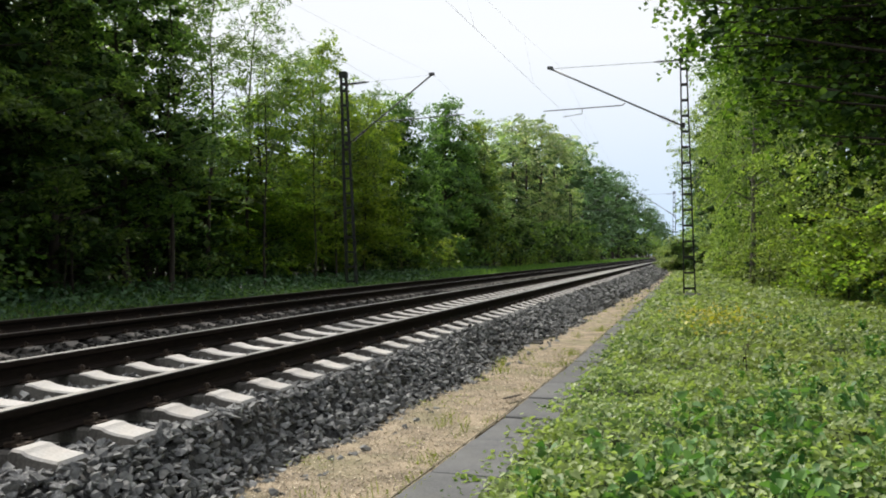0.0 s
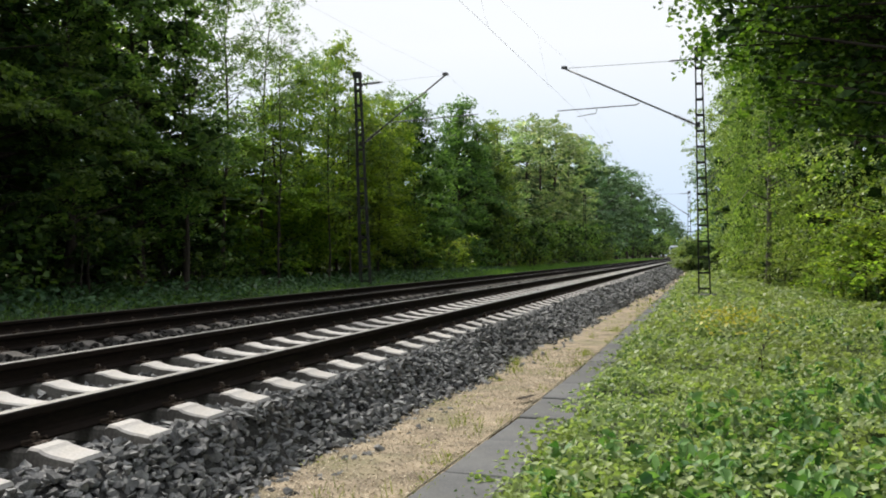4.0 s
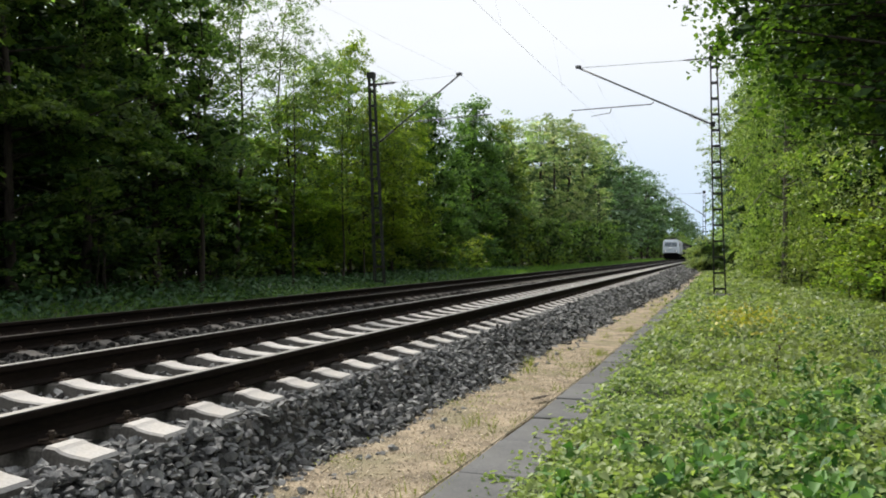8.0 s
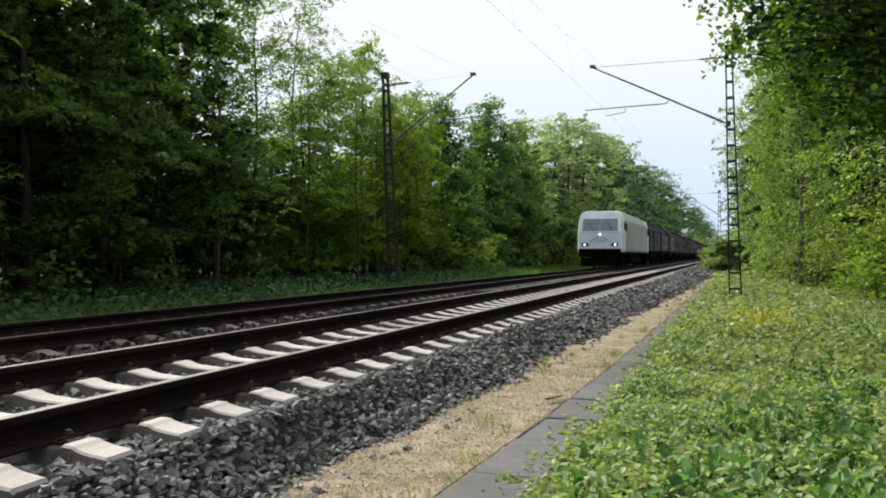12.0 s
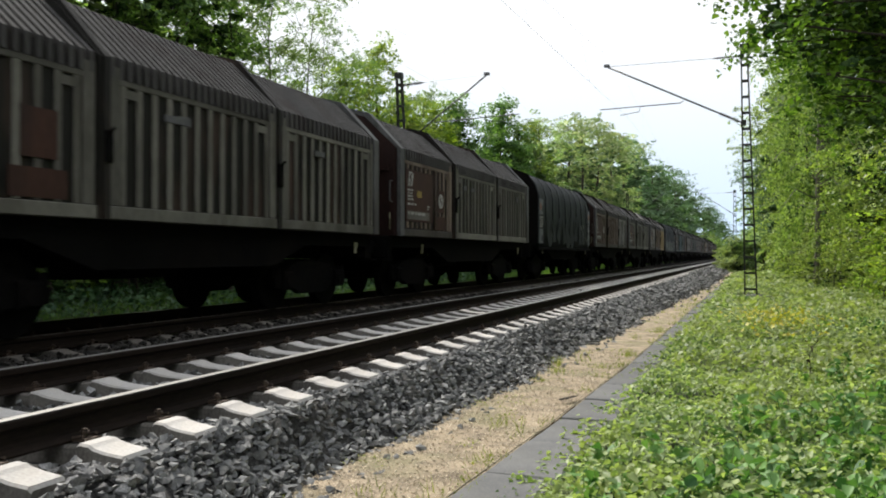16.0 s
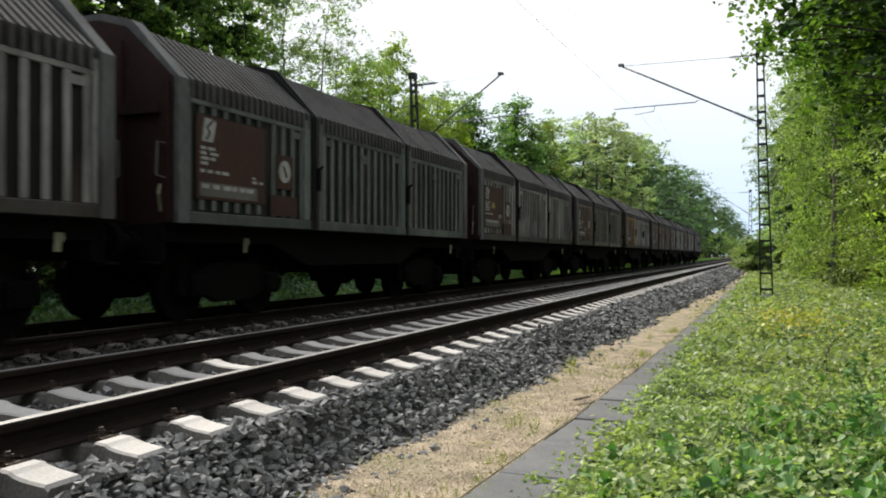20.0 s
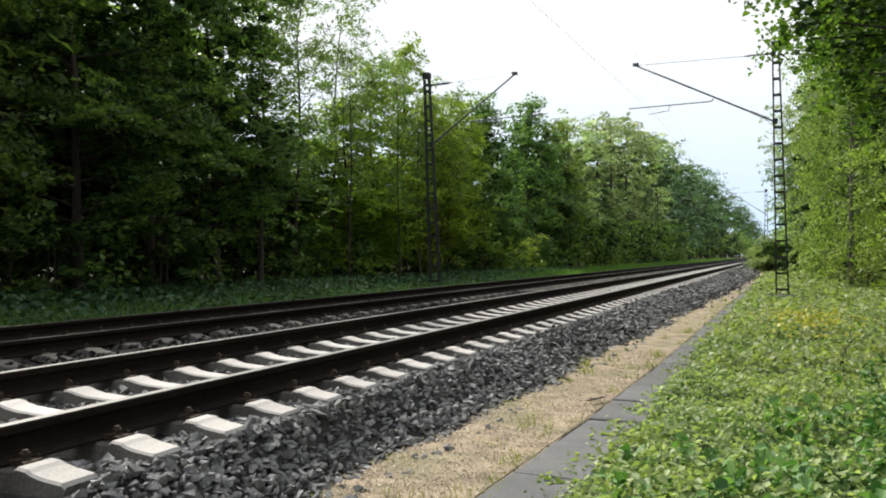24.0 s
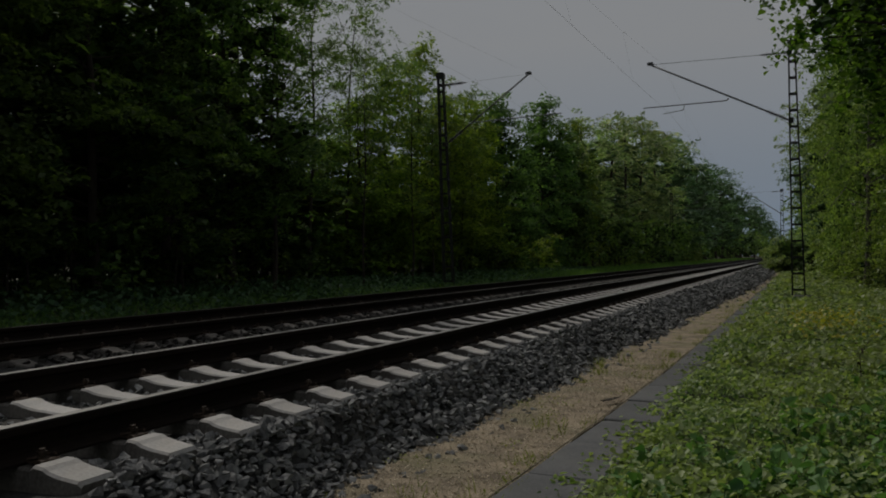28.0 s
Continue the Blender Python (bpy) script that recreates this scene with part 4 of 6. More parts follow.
    for i in range(12):
        put("thicket", 8.5 + rng.uniform(0, 3), 9 + i * 4.5, rng.uniform(3, 4.5), 1.3, -0.58)


def overhanging_branch():
    """The big maple beside the camera: its trunk stands off to the side, its boughs reach over the strip."""
    rng = np.random.default_rng(7)
    tx, ty = 5.8, 12.0
    base = thing("maple_tree", "big maple with broad leaves hanging over the verge", "tree", "trees along the line", pose(tx, ty, -0.58))
    wood = Shape().tube([(0, 0, -0.2), (0.1, 0, 2.5), (-0.1, 0.1, 5.0), (0.1, 0.0, 9.0)], [0.26, 0.22, 0.17, 0.07], k=8)
    centres = []
    for i in range(270):
        ey = rng.uniform(9.0, 16.5)
        u = rng.uniform(-0.02, 0.34)
        ex = u * ey
        if i >= 190:                                      # the outer fringe
            u = rng.uniform(-0.022, 0.11)
            ex = u * ey
        ez = 0.79 + ey * (np.interp(u, [-0.02, 0.0, 0.029, 0.083, 0.154, 0.3], [0.275, 0.265, 0.205, 0.145, 0.085, 0.06]) + 0.02 + rng.random() ** 1.3 * 0.30)
        end = np.array([ex - tx, ey - ty, ez + 0.58])
        p0 = np.array([0, 0, min(8.5, max(1.8, end[2] + rng.uniform(-1.2, 0.1)))])
        mid = (p0 + end) / 2 + np.array([0, 0, 0.22])
        wood.tube([tuple(p0), tuple(mid), tuple(end)], [0.045, 0.028, 0.008], k=5)
        for f in rng.uniform(0.35 if i < 190 else 0.75, 1.03, 9):
            c = p0 + (mid - p0) * f * 2 if f < 0.5 else mid + (end - mid) * (f - 0.5) * 2
            centres.append(c + rng.normal(0, 0.14, 3))
    out = np.array(centres)
    pts, face = sprays(rng, out, np.stack([-np.ones(len(out)), rng.normal(0, 0.7, len(out)), np.full(len(out), -0.1)], 1), np.full(len(out), 24), 0.42, 0.26, 0.05)
    top = []
    for i in range(70):                                   # upper boughs, mostly out of view, added to shade the crown below
        az, r, z = rng.uniform(0, 6.3), rng.uniform(0.6, 4.6), rng.uniform(4.4, 9.5)
        end = np.array([math.cos(az) * r * (1.2 - z / 14), math.sin(az) * r * (1.2 - z / 14), z + 0.58])
        if end[0] + tx < 1.2:
            continue
        p0 = np.array([0, 0, max(3.0, z - 0.6)])
        wood.tube([tuple(p0), tuple(end)], [0.04, 0.01], k=4)
        for f in rng.uniform(0.3, 1.0, 6):
            top.append(p0 + (end - p0) * f + rng.normal(0, 0.2, 3))
    tops = np.repeat(np.array(top), 44, axis=0)
    tops = tops + rng.normal(0, 1, tops.shape) * np.array([0.35, 0.35, 0.2])
    part("trunk", wood, M_BARK, base, smooth=True)
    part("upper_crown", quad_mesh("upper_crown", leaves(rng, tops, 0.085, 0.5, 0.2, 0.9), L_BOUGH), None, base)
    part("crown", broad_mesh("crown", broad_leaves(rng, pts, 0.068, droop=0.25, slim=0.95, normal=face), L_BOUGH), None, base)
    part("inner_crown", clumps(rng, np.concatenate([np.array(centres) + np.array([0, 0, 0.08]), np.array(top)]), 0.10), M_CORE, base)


# ---------------------------------------------------------------- low plants


def strip(rng, n, x0, x1, y0, y1, power=1.0):
    """Places over a strip of ground; power above 1 gathers them towards y0."""
    y = y0 + (y1 - y0) * rng.random(n) ** power
    x = x0 + (x1 - x0) * rng.random(n)
    return x, y


def patchy(x, y, s, k):
    return np.array([noise.noise((a * s, b * s, k)) for a, b in zip(x, y)])


def ground_cover():
    rng = np.random.default_rng(3)
    clouds = []
    for n, x0, x1, y0, y1, size, hgt in [(42000, -1.55, 4.4, 2.6, 9.5, 0.047, 0.32), (46000, -1.4, 7.0, 9.5, 20, 0.070, 0.27), (24000, -1.3, 8.0, 20, 42, 0.13, 0.15), (10000, -1.2, 8.0, 42, 90, 0.26, 0.2)]:
        x, y = strip(rng, n, x0, x1, y0, y1)
        edge = np.array([slab_x(b) for b in y]) + np.interp(y, [3.5, 5, 7, 10, 15, 30], [0.25, 0.26, 0.20, 0.15, 0.08, 0.04])
        d = x - edge - 0.14 * patchy(x * 0, y, 1.1, 2.0) - 0.10 * patchy(x * 0, y, 3.1, 6.0) + rng.normal(0, 0.05, n)
        keep = (d > 0) & (((x - 0.1) / 0.55) ** 2 + ((y - 29.6) / 1.9) ** 2 > 1 + rng.normal(0, 0.25, n))
        x, y, d = x[keep], y[keep], d[keep]
        z = np.array([ground_z(a, b) for a, b in zip(x, y)])
        hill = 0.25 + 0.75 * np.clip(0.5 + patchy(x, y, 0.8, 7.0) + 0.7 * patchy(x, y, 2.6, 9.0), 0, 1)
        z = z + 0.02 + hgt * hill * np.clip(d / 0.5, 0.25, 1) * rng.random(len(x)) ** 0.7
        if y1 < 10:
            near = broad_leaves(rng, np.stack([x, y, z], 1), size, 0.5, 0.12, 0.68)
        else:
            clouds.append(leaves(rng, np.stack([x, y, z], 1), size, 0.5, 0.1, 0.7))
    ob = thing("ground_cover", "carpet of low light green leafy plants beside the path", "ground cover", kind="stuff")
    part("near_leaves", broad_mesh("near_leaves", near, L_COVER), None, ob)
    part("leaves", quad_mesh("leaves", np.concatenate(clouds), L_COVER), None, ob)
    # nettles: upright stems with pairs of pointed leaves, thicker towards the bushes
    cs, stems = [], Shape()
    n = 1500
    x, y = strip(rng, n, -0.8, 6.5, 2.8, 22, 1.6)
    dense = patchy(x, y, 0.55, 4.0) + 0.22 * (x - 0.35 * y) + 0.2 + np.where(y < 5.4, 0.42, 0.0)
    for a, b in zip(x[dense > 0], y[dense > 0]):
        z, h = ground_z(a, b), rng.uniform(0.14, 0.36)
        lean = rng.normal(0, 0.06, 2)
        stems.tube([(a, b, z), (a + lean[0], b + lean[1], z + h)], [0.005, 0.003], k=3)
        for i in range(6):
            f = 0.3 + 0.7 * i / 5
            for e in range(3):
                az = rng.uniform(0, 6.3)
                r = 0.07 * (1.2 - 0.6 * f)
                cs.append((a + lean[0] * f + math.cos(az) * r, b + lean[1] * f + math.sin(az) * r, z + h * f))
    n = 520
    y = rng.uniform(13, 34, n)
    x = 6.6 - (y - 13) * 0.10 + rng.normal(0, 0.55, n)
    for a, b in zip(x, y):
        z, h = ground_z(a, b), rng.uniform(0.4, 0.95)
        stems.tube([(a, b, z), (a + rng.normal(0, 0.06), b, z + h)], [0.006, 0.003], k=3)
        for i in range(14):
            f, az = 0.15 + 0.85 * i / 13, rng.uniform(0, 6.3)
            cs.append((a + math.cos(az) * 0.09, b + math.sin(az) * 0.09, z + h * f))
    ob = thing("nettles", "tall dark green nettles among the ground cover", "nettles", kind="stuff")
    part("stems", stems, L_NETTLE, ob)
    part("leaves", broad_mesh("nettle_leaves", broad_leaves(rng, np.array(cs), 0.078, 0.45, 0.3, 0.62), L_NETTLE), None, ob)
    # yellow flowers
    x, y = rng.normal(0.45, 0.45, 430), rng.normal(15.8, 1.5, 430)
    z = np.array([ground_z(a, b) for a, b in zip(x, y)]) + rng.uniform(0.2, 0.36, 430)
    tagged(part("yellow_flowers", quad_mesh("yellow_flowers", leaves(rng, np.stack([x, y, z], 1), 0.062, 0.6, 0, 0.9), L_YELLOW), None), "small yellow flowers among the green plants", "flowers", kind="stuff")


def blades(rng, x, y, z, h, w):
    """Upright grass blades as slim quads."""
    n = len(x)
    az = rng.uniform(0, 2 * math.pi, n)
    dx, dy = np.cos(az) * w, np.sin(az) * w
    lx, ly = rng.normal(0, 0.35, n) * h, rng.normal(0, 0.35, n) * h
    hh = h * rng.uniform(0.6, 1.2, n)
    a = np.stack([x - dx, y - dy, z], 1)
    b = np.stack([x + dx, y + dy, z], 1)
    c = np.stack([x + lx + dx * 0.2, y + ly + dy * 0.2, z + hh], 1)
    d = np.stack([x + lx - dx * 0.2, y + ly - dy * 0.2, z + hh * 0.97], 1)
    return np.stack([a, b, c, d], 1)


def verge():
    rng = np.random.default_rng(4)
    sets = []
    for n, y0, y1, h, w in [(12000, 9, 40, 0.18, 0.008), (12000, 40, 100, 0.34, 0.02), (8000, 100, 260, 0.4, 0.05)]:
        x, y = strip(rng, n, -15.2, -10.75, y0, y1)
        z = np.array([ground_z(a, b) for a, b in zip(x, y)])
        sets.append(blades(rng, x, y, z, h, w))
    tagged(part("verge_grass", quad_mesh("verge_grass", np.concatenate(sets), L_GRASS), None), "long green grass along the far side of the line", "grass", kind="stuff")
    x, y = strip(rng, 22000, -17.5, -11.4, 8, 60)
    z = np.array([ground_z(a, b) for a, b in zip(x, y)]) + 0.45 * rng.random(len(x)) ** 1.2 * np.clip((-x - 10.8) / 2.5, 0.2, 1)
    tagged(part("undergrowth", quad_mesh("undergrowth", leaves(rng, np.stack([x, y, z], 1), 0.13, 0.5, 0.1, 0.7), L_UNDER), None), "low leafy undergrowth before the trees", "undergrowth", kind="stuff")
    # tufts on the path
    cs = []
    for i in range(60):
        y = rng.uniform(3.2, 34)
        x = rng.uniform(toe_x(y) + 0.05, slab_x(y) + 0.02) if i % 2 else slab_x(y) - abs(rng.normal(0, 0.12))
        m = int(rng.integers(8, 34))
        r = rng.uniform(0.02, 0.09)
        cs.append(blades(rng, x + rng.normal(0, r, m), y + rng.normal(0, r * 1.6, m), np.full(m, PATH_Z), rng.uniform(0.04, 0.13), 0.004))
    x, y = strip(rng, 9000, -2.5, -1.3, 2.8, 32, 1.5)
    keep = (patchy(x, y, 1.7, 3.0) > 0.12) & np.array([toe_x(b) < a < slab_x(b) for a, b in zip(x, y)])
    weeds = leaves(rng, np.stack([x, y, np.full(len(x), PATH_Z + 0.03)], 1)[keep], 0.022, 0.5)
    cs.append(weeds)
    tagged(part("path_tufts", quad_mesh("path_tufts", np.concatenate(cs), L_WEED), None), "small grass tufts growing on the gravel path", "grass", kind="stuff")

# ---------------------------------------------------------------- train
WAGON = 11.77                        # over buffers


def front_at(t):
    """Where the locomotive's front stands: steady at first, a little slower as it passes."""
    if t <= 12:
        return 377.72 - 26.909 * t
    u = t - 12
    surge = np.interp(t, [12, 13, 14, 15, 16, 17, 18, 19, 20, 21, 22, 23, 24], [0, -0.15, -0.4, -0.22, -0.8, -0.2, -0.42, 0, 0, 0.26, 0.5, 0.75, 0.9])
    return 54.81 - 26.85 * u + 1.643 * u * u / (u + 5.5) + float(surge)


def ride(ob, offset):
    walk(ob, [(t, pose(FAR_X, front_at(t) + offset, FAR_Z)) for t in (0, 2, 4, 6, 8, 10, 12, 13, 14, 15, 16, 17, 18, 19, 20, 21, 22, 23, 24, 25, 26, 27, 28)])


def steel(name, dark, light, third=(0.10, 0.06, 0.045), amount=0.45, rough=0.7, gain=1.1, **more):
    dark, light = tuple(c * gain for c in dark), tuple(c * gain for c in light)
    return surface(name, dark, light, 1.6, rough, 0.0, bump=0.25, fine=25, bump_size=0.004, third=third, third_scale=1.3, third_amount=amount, stretch=(1, 1, 0.35), specular=0.2, **more)


def rib_steel(name, dark, light, worn):
    return steel(name, tuple(c * 1.1 for c in dark), tuple(c * 1.2 for c in light), worn, 0.6, 0.75, shift=True, random_tint=0.38)


# grime plus the shade under the wagons: colour set blacker than real soot
M_BLACK = surface("near_black_underframe", (0.003, 0.003, 0.003), (0.008, 0.0075, 0.007), 1.6, 0.95, bump=0.2, fine=25, bump_size=0.004, specular=0.03, third=(0.009, 0.007, 0.006), third_scale=1.3)
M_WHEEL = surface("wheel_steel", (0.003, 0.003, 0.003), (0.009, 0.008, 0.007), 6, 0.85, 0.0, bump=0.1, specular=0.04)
M_ROOF = steel("dusty_hood_roof", (0.026, 0.025, 0.0245), (0.064, 0.061, 0.059), (0.022, 0.015, 0.013), 0.6)
M_ROOF_PALE = steel("pale_dusty_roof", (0.085, 0.08, 0.07), (0.17, 0.162, 0.145), (0.06, 0.05, 0.04), 0.5)
M_SILL = steel("grimy_brown_sill", (0.026, 0.023, 0.02), (0.06, 0.054, 0.047), (0.02, 0.014, 0.011), 0.6)
# paler than the walls: sky light on the hoop edges put into the colour
M_HOOP = steel("worn_skylit_hoop", (0.045, 0.046, 0.046), (0.11, 0.112, 0.112), (0.03, 0.024, 0.02), 0.6)
M_END = steel("red_brown_end", (0.010, 0.0045, 0.0038), (0.026, 0.011, 0.009), (0.008, 0.005, 0.004))
M_BOARD = steel("brown_board", (0.022, 0.0105, 0.0075), (0.048, 0.022, 0.015), (0.017, 0.012, 0.010))
M_MARK = steel("faded_white_marking", (0.17, 0.17, 0.165), (0.30, 0.30, 0.285), (0.09, 0.08, 0.075), 0.5)
M_STRIP = steel("worn_pale_strip", (0.05, 0.046, 0.042), (0.12, 0.112, 0.10), (0.03, 0.022, 0.018), 0.7)
M_CARD = steel("yellowed_card", (0.13, 0.125, 0.08), (0.24, 0.23, 0.16), (0.06, 0.055, 0.03), 0.6)
M_MARK_YELLOW = steel("faded_yellow_marking", (0.165, 0.118, 0.032), (0.25, 0.18, 0.052), (0.140, 0.105, 0.042), 0.4)
M_TARP = surface("dark_tarpaulin", (0.006, 0.0082, 0.0095), (0.014, 0.0182, 0.020), 0.8, 0.62, bump=0.6, fine=5, bump_size=0.03, specular=0.12, third=(0.016, 0.019, 0.020), third_scale=0.5, third_amount=0.5)
M_SPRAY = steel("silver_spray_paint", (0.02, 0.023, 0.024), (0.05, 0.056, 0.056), (0.012, 0.014, 0.014), 0.9)
M_SPRAY_FILL = steel("teal_grey_spray_paint", (0.012, 0.015, 0.0155), (0.034, 0.041, 0.04), (0.008, 0.010, 0.010), 0.8)
M_PANEL = steel("worn_pale_panel", (0.06, 0.066, 0.068), (0.13, 0.138, 0.14), (0.07, 0.075, 0.07), 0.6)
M_SPRAY_GREEN = steel("pale_grey_green_spray_paint", (0.085, 0.095, 0.08), (0.17, 0.185, 0.15), (0.02, 0.026, 0.022), 0.8)
M_ROUND = steel("faded_orange_brown", (0.13, 0.065, 0.045), (0.2, 0.105, 0.07), (0.09, 0.06, 0.05), 0.5)
M_SPRAY_DARK = steel("black_spray_paint", (0.008, 0.008, 0.009), (0.02, 0.02, 0.02))
# walls near black beside pale ribs: dirt and recess shade in the colour
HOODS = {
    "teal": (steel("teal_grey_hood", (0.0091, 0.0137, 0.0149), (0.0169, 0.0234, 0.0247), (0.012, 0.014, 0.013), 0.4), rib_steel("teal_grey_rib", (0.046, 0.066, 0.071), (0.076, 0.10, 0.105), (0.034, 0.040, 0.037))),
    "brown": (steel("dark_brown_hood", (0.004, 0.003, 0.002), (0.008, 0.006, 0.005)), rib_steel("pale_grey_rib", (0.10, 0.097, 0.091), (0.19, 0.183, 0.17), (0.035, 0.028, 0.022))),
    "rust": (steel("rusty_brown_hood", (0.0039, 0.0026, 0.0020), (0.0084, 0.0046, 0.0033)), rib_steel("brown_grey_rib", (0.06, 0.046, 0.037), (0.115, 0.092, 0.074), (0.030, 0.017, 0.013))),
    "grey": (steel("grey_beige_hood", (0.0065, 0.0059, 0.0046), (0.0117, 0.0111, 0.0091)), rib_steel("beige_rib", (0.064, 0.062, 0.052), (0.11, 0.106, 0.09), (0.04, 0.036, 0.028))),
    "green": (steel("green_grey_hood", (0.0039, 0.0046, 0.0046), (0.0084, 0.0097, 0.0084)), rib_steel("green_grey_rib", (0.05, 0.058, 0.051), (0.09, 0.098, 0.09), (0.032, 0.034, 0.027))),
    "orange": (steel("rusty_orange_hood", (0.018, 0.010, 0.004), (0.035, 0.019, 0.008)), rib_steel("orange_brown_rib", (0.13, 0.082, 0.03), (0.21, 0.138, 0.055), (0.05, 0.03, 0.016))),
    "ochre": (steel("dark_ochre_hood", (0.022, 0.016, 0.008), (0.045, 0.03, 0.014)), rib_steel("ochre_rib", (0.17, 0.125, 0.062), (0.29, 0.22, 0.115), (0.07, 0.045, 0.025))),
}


def wheelset(parent, y, r=0.46):
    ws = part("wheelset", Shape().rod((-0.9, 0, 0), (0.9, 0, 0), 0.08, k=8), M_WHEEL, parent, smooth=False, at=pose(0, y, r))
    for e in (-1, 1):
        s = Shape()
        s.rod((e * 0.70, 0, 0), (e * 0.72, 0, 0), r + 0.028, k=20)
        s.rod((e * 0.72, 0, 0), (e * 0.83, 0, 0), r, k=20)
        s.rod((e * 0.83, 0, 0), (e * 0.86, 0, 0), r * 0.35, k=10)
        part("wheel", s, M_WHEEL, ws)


def bogie(parent, y, base=1.8):
    b = Shape()
    for e in (-1, 1):
        x0, x1 = (0.94, 1.06) if e > 0 else (-1.06, -0.94)
        o = [(-base / 2 - 0.35, 0.52), (-base / 2 - 0.3, 0.36), (-base / 2 + 0.25, 0.34), (-0.4, 0.24), (0.4, 0.24), (base / 2 - 0.25, 0.34), (base / 2 + 0.3, 0.36), (base / 2 + 0.35, 0.52), (0.5, 0.78), (-0.5, 0.78)]
        b.prism([(u + y, w) for u, w in o], x0, x1, axis="x")
        for q in (-1, 1):
            b.box(e * 1.0 - 0.13, e * 1.0 + 0.13, y + q * base / 2 - 0.16, y + q * base / 2 + 0.16, 0.32, 0.62, c=0.03)
            b.rod((e * 1.08, y + q * base / 2, 0.46), (e * 1.15, y + q * base / 2, 0.46), 0.11)
            for u in (-0.24, 0.24):
                b.rod((e * 1.0, y + q * base / 2 + u, 0.46), (e * 1.0, y + q * base / 2 + u, 0.70), 0.075)
    b.box(-1.0, 1.0, y - 0.2, y + 0.2, 0.5, 0.82)
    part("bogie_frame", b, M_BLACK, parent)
    wheelset(parent, y - base / 2)
    wheelset(parent, y + base / 2)


def buffers(parent, length, z=1.05):
    for y0, d in ((0.0, 1), (length, -1)):
        for e in (-1, 1):
            s = Shape().rod((e * 0.875, y0, z), (e * 0.875, y0 + d * 0.05, z), 0.23, k=14)
            s.rod((e * 0.875, y0 + d * 0.05, z), (e * 0.875, y0 + d * 0.35, z), 0.09)
            s.rod((e * 0.875, y0 + d * 0.35, z), (e * 0.875, y0 + d * 0.68, z), 0.13)
            part("buffer", s, M_BLACK, parent)
        part("coupling", Shape().box(-0.05, 0.05, min(y0, y0 + d * 0.6), max(y0, y0 + d * 0.6), z - 0.16, z - 0.02, c=0.015), M_BLACK, parent)


def underframe(parent, length):
    for e in (-1, 1):
        x0, x1 = (1.18, 1.28) if e > 0 else (-1.28, -1.18)
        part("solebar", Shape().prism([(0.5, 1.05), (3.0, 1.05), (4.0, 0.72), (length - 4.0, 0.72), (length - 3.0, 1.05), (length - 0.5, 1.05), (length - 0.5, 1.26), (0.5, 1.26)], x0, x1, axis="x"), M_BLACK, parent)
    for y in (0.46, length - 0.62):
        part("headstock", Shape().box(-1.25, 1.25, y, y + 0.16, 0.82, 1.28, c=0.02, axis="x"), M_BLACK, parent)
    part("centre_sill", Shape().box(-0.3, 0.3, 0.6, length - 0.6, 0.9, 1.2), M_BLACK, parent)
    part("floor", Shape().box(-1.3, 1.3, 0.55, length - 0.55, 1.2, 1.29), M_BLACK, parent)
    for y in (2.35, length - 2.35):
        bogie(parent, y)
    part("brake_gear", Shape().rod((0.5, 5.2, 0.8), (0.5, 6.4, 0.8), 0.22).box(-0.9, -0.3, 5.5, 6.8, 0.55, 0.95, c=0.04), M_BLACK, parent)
    for y in (2.2, length - 1.2):
        part("wagon_label", Shape().prism([(y, 0.92), (y + 0.10, 0.92), (y + 0.10, 1.0), (y + 0.15, 1.06), (y + 0.13, 1.12), (y + 0.02, 1.12)], 1.285, 1.30, axis="x"), M_CARD, parent, "small yellowed card holder")


PROFILE = [(1.42, 1.28), (1.42, 3.06), (0.70, 3.74), (0.25, 3.86)]       # half of the hood's cross-section


def outline(out=0.0, lift=0.0):
    half = [(u + out, w + (lift if i > 1 else 0)) for i, (u, w) in enumerate(PROFILE)]
    return half + [(-u, w) for u, w in half[::-1]]


def writing(parent, y0, y1, z0, z1, rng, material=None, rows=3, x=1.485):
    """Lines of writing too small to read: short bars."""
    s = Shape()
    step = (z1 - z0) / rows
    for i in range(rows):
        y = y0
        while y < y1 - 0.05:
            w = rng.uniform(0.06, 0.2)
            if y + w > y1:
                break
            s.box(x, x + 0.004, y, y + w, z0 + i * step, z0 + i * step + step * 0.62)
            y += w + rng.uniform(0.03, 0.09)
    if s.v:
        part("marking", s, material or M_MARK, parent)


def ribbon(pts, width, x0, x1):
    """A flat painted stroke along (y, z) points."""
    left, right = [], []
    for i, p in enumerate(pts):
        a, b = pts[max(0, i - 1)], pts[min(len(pts) - 1, i + 1)]
        d = Vector((b[0] - a[0], b[1] - a[1])).normalized()
        left.append((p[0] - d.y * width / 2, p[1] + d.x * width / 2))
        right.append((p[0] + d.y * width / 2, p[1] - d.x * width / 2))
    rings = [[(x0, *l), (x1, *l), (x1, *r), (x0, *r)] for l, r in zip(left, right)]
    return Shape().loft(rings)


STROKES = [[(0.45, 0.0), (0.38, 0.5), (0.5, 1.0)], [(0.25, 0.05), (0.5, 0.55), (0.75, 1.0)], [(0.7, 0.0), (0.55, 0.5), (0.3, 0.95)],
           [(0.2, 0.1), (0.3, 0.8), (0.65, 0.95), (0.8, 0.6)], [(0.3, 0.9), (0.25, 0.3), (0.55, 0.05), (0.8, 0.35)]]


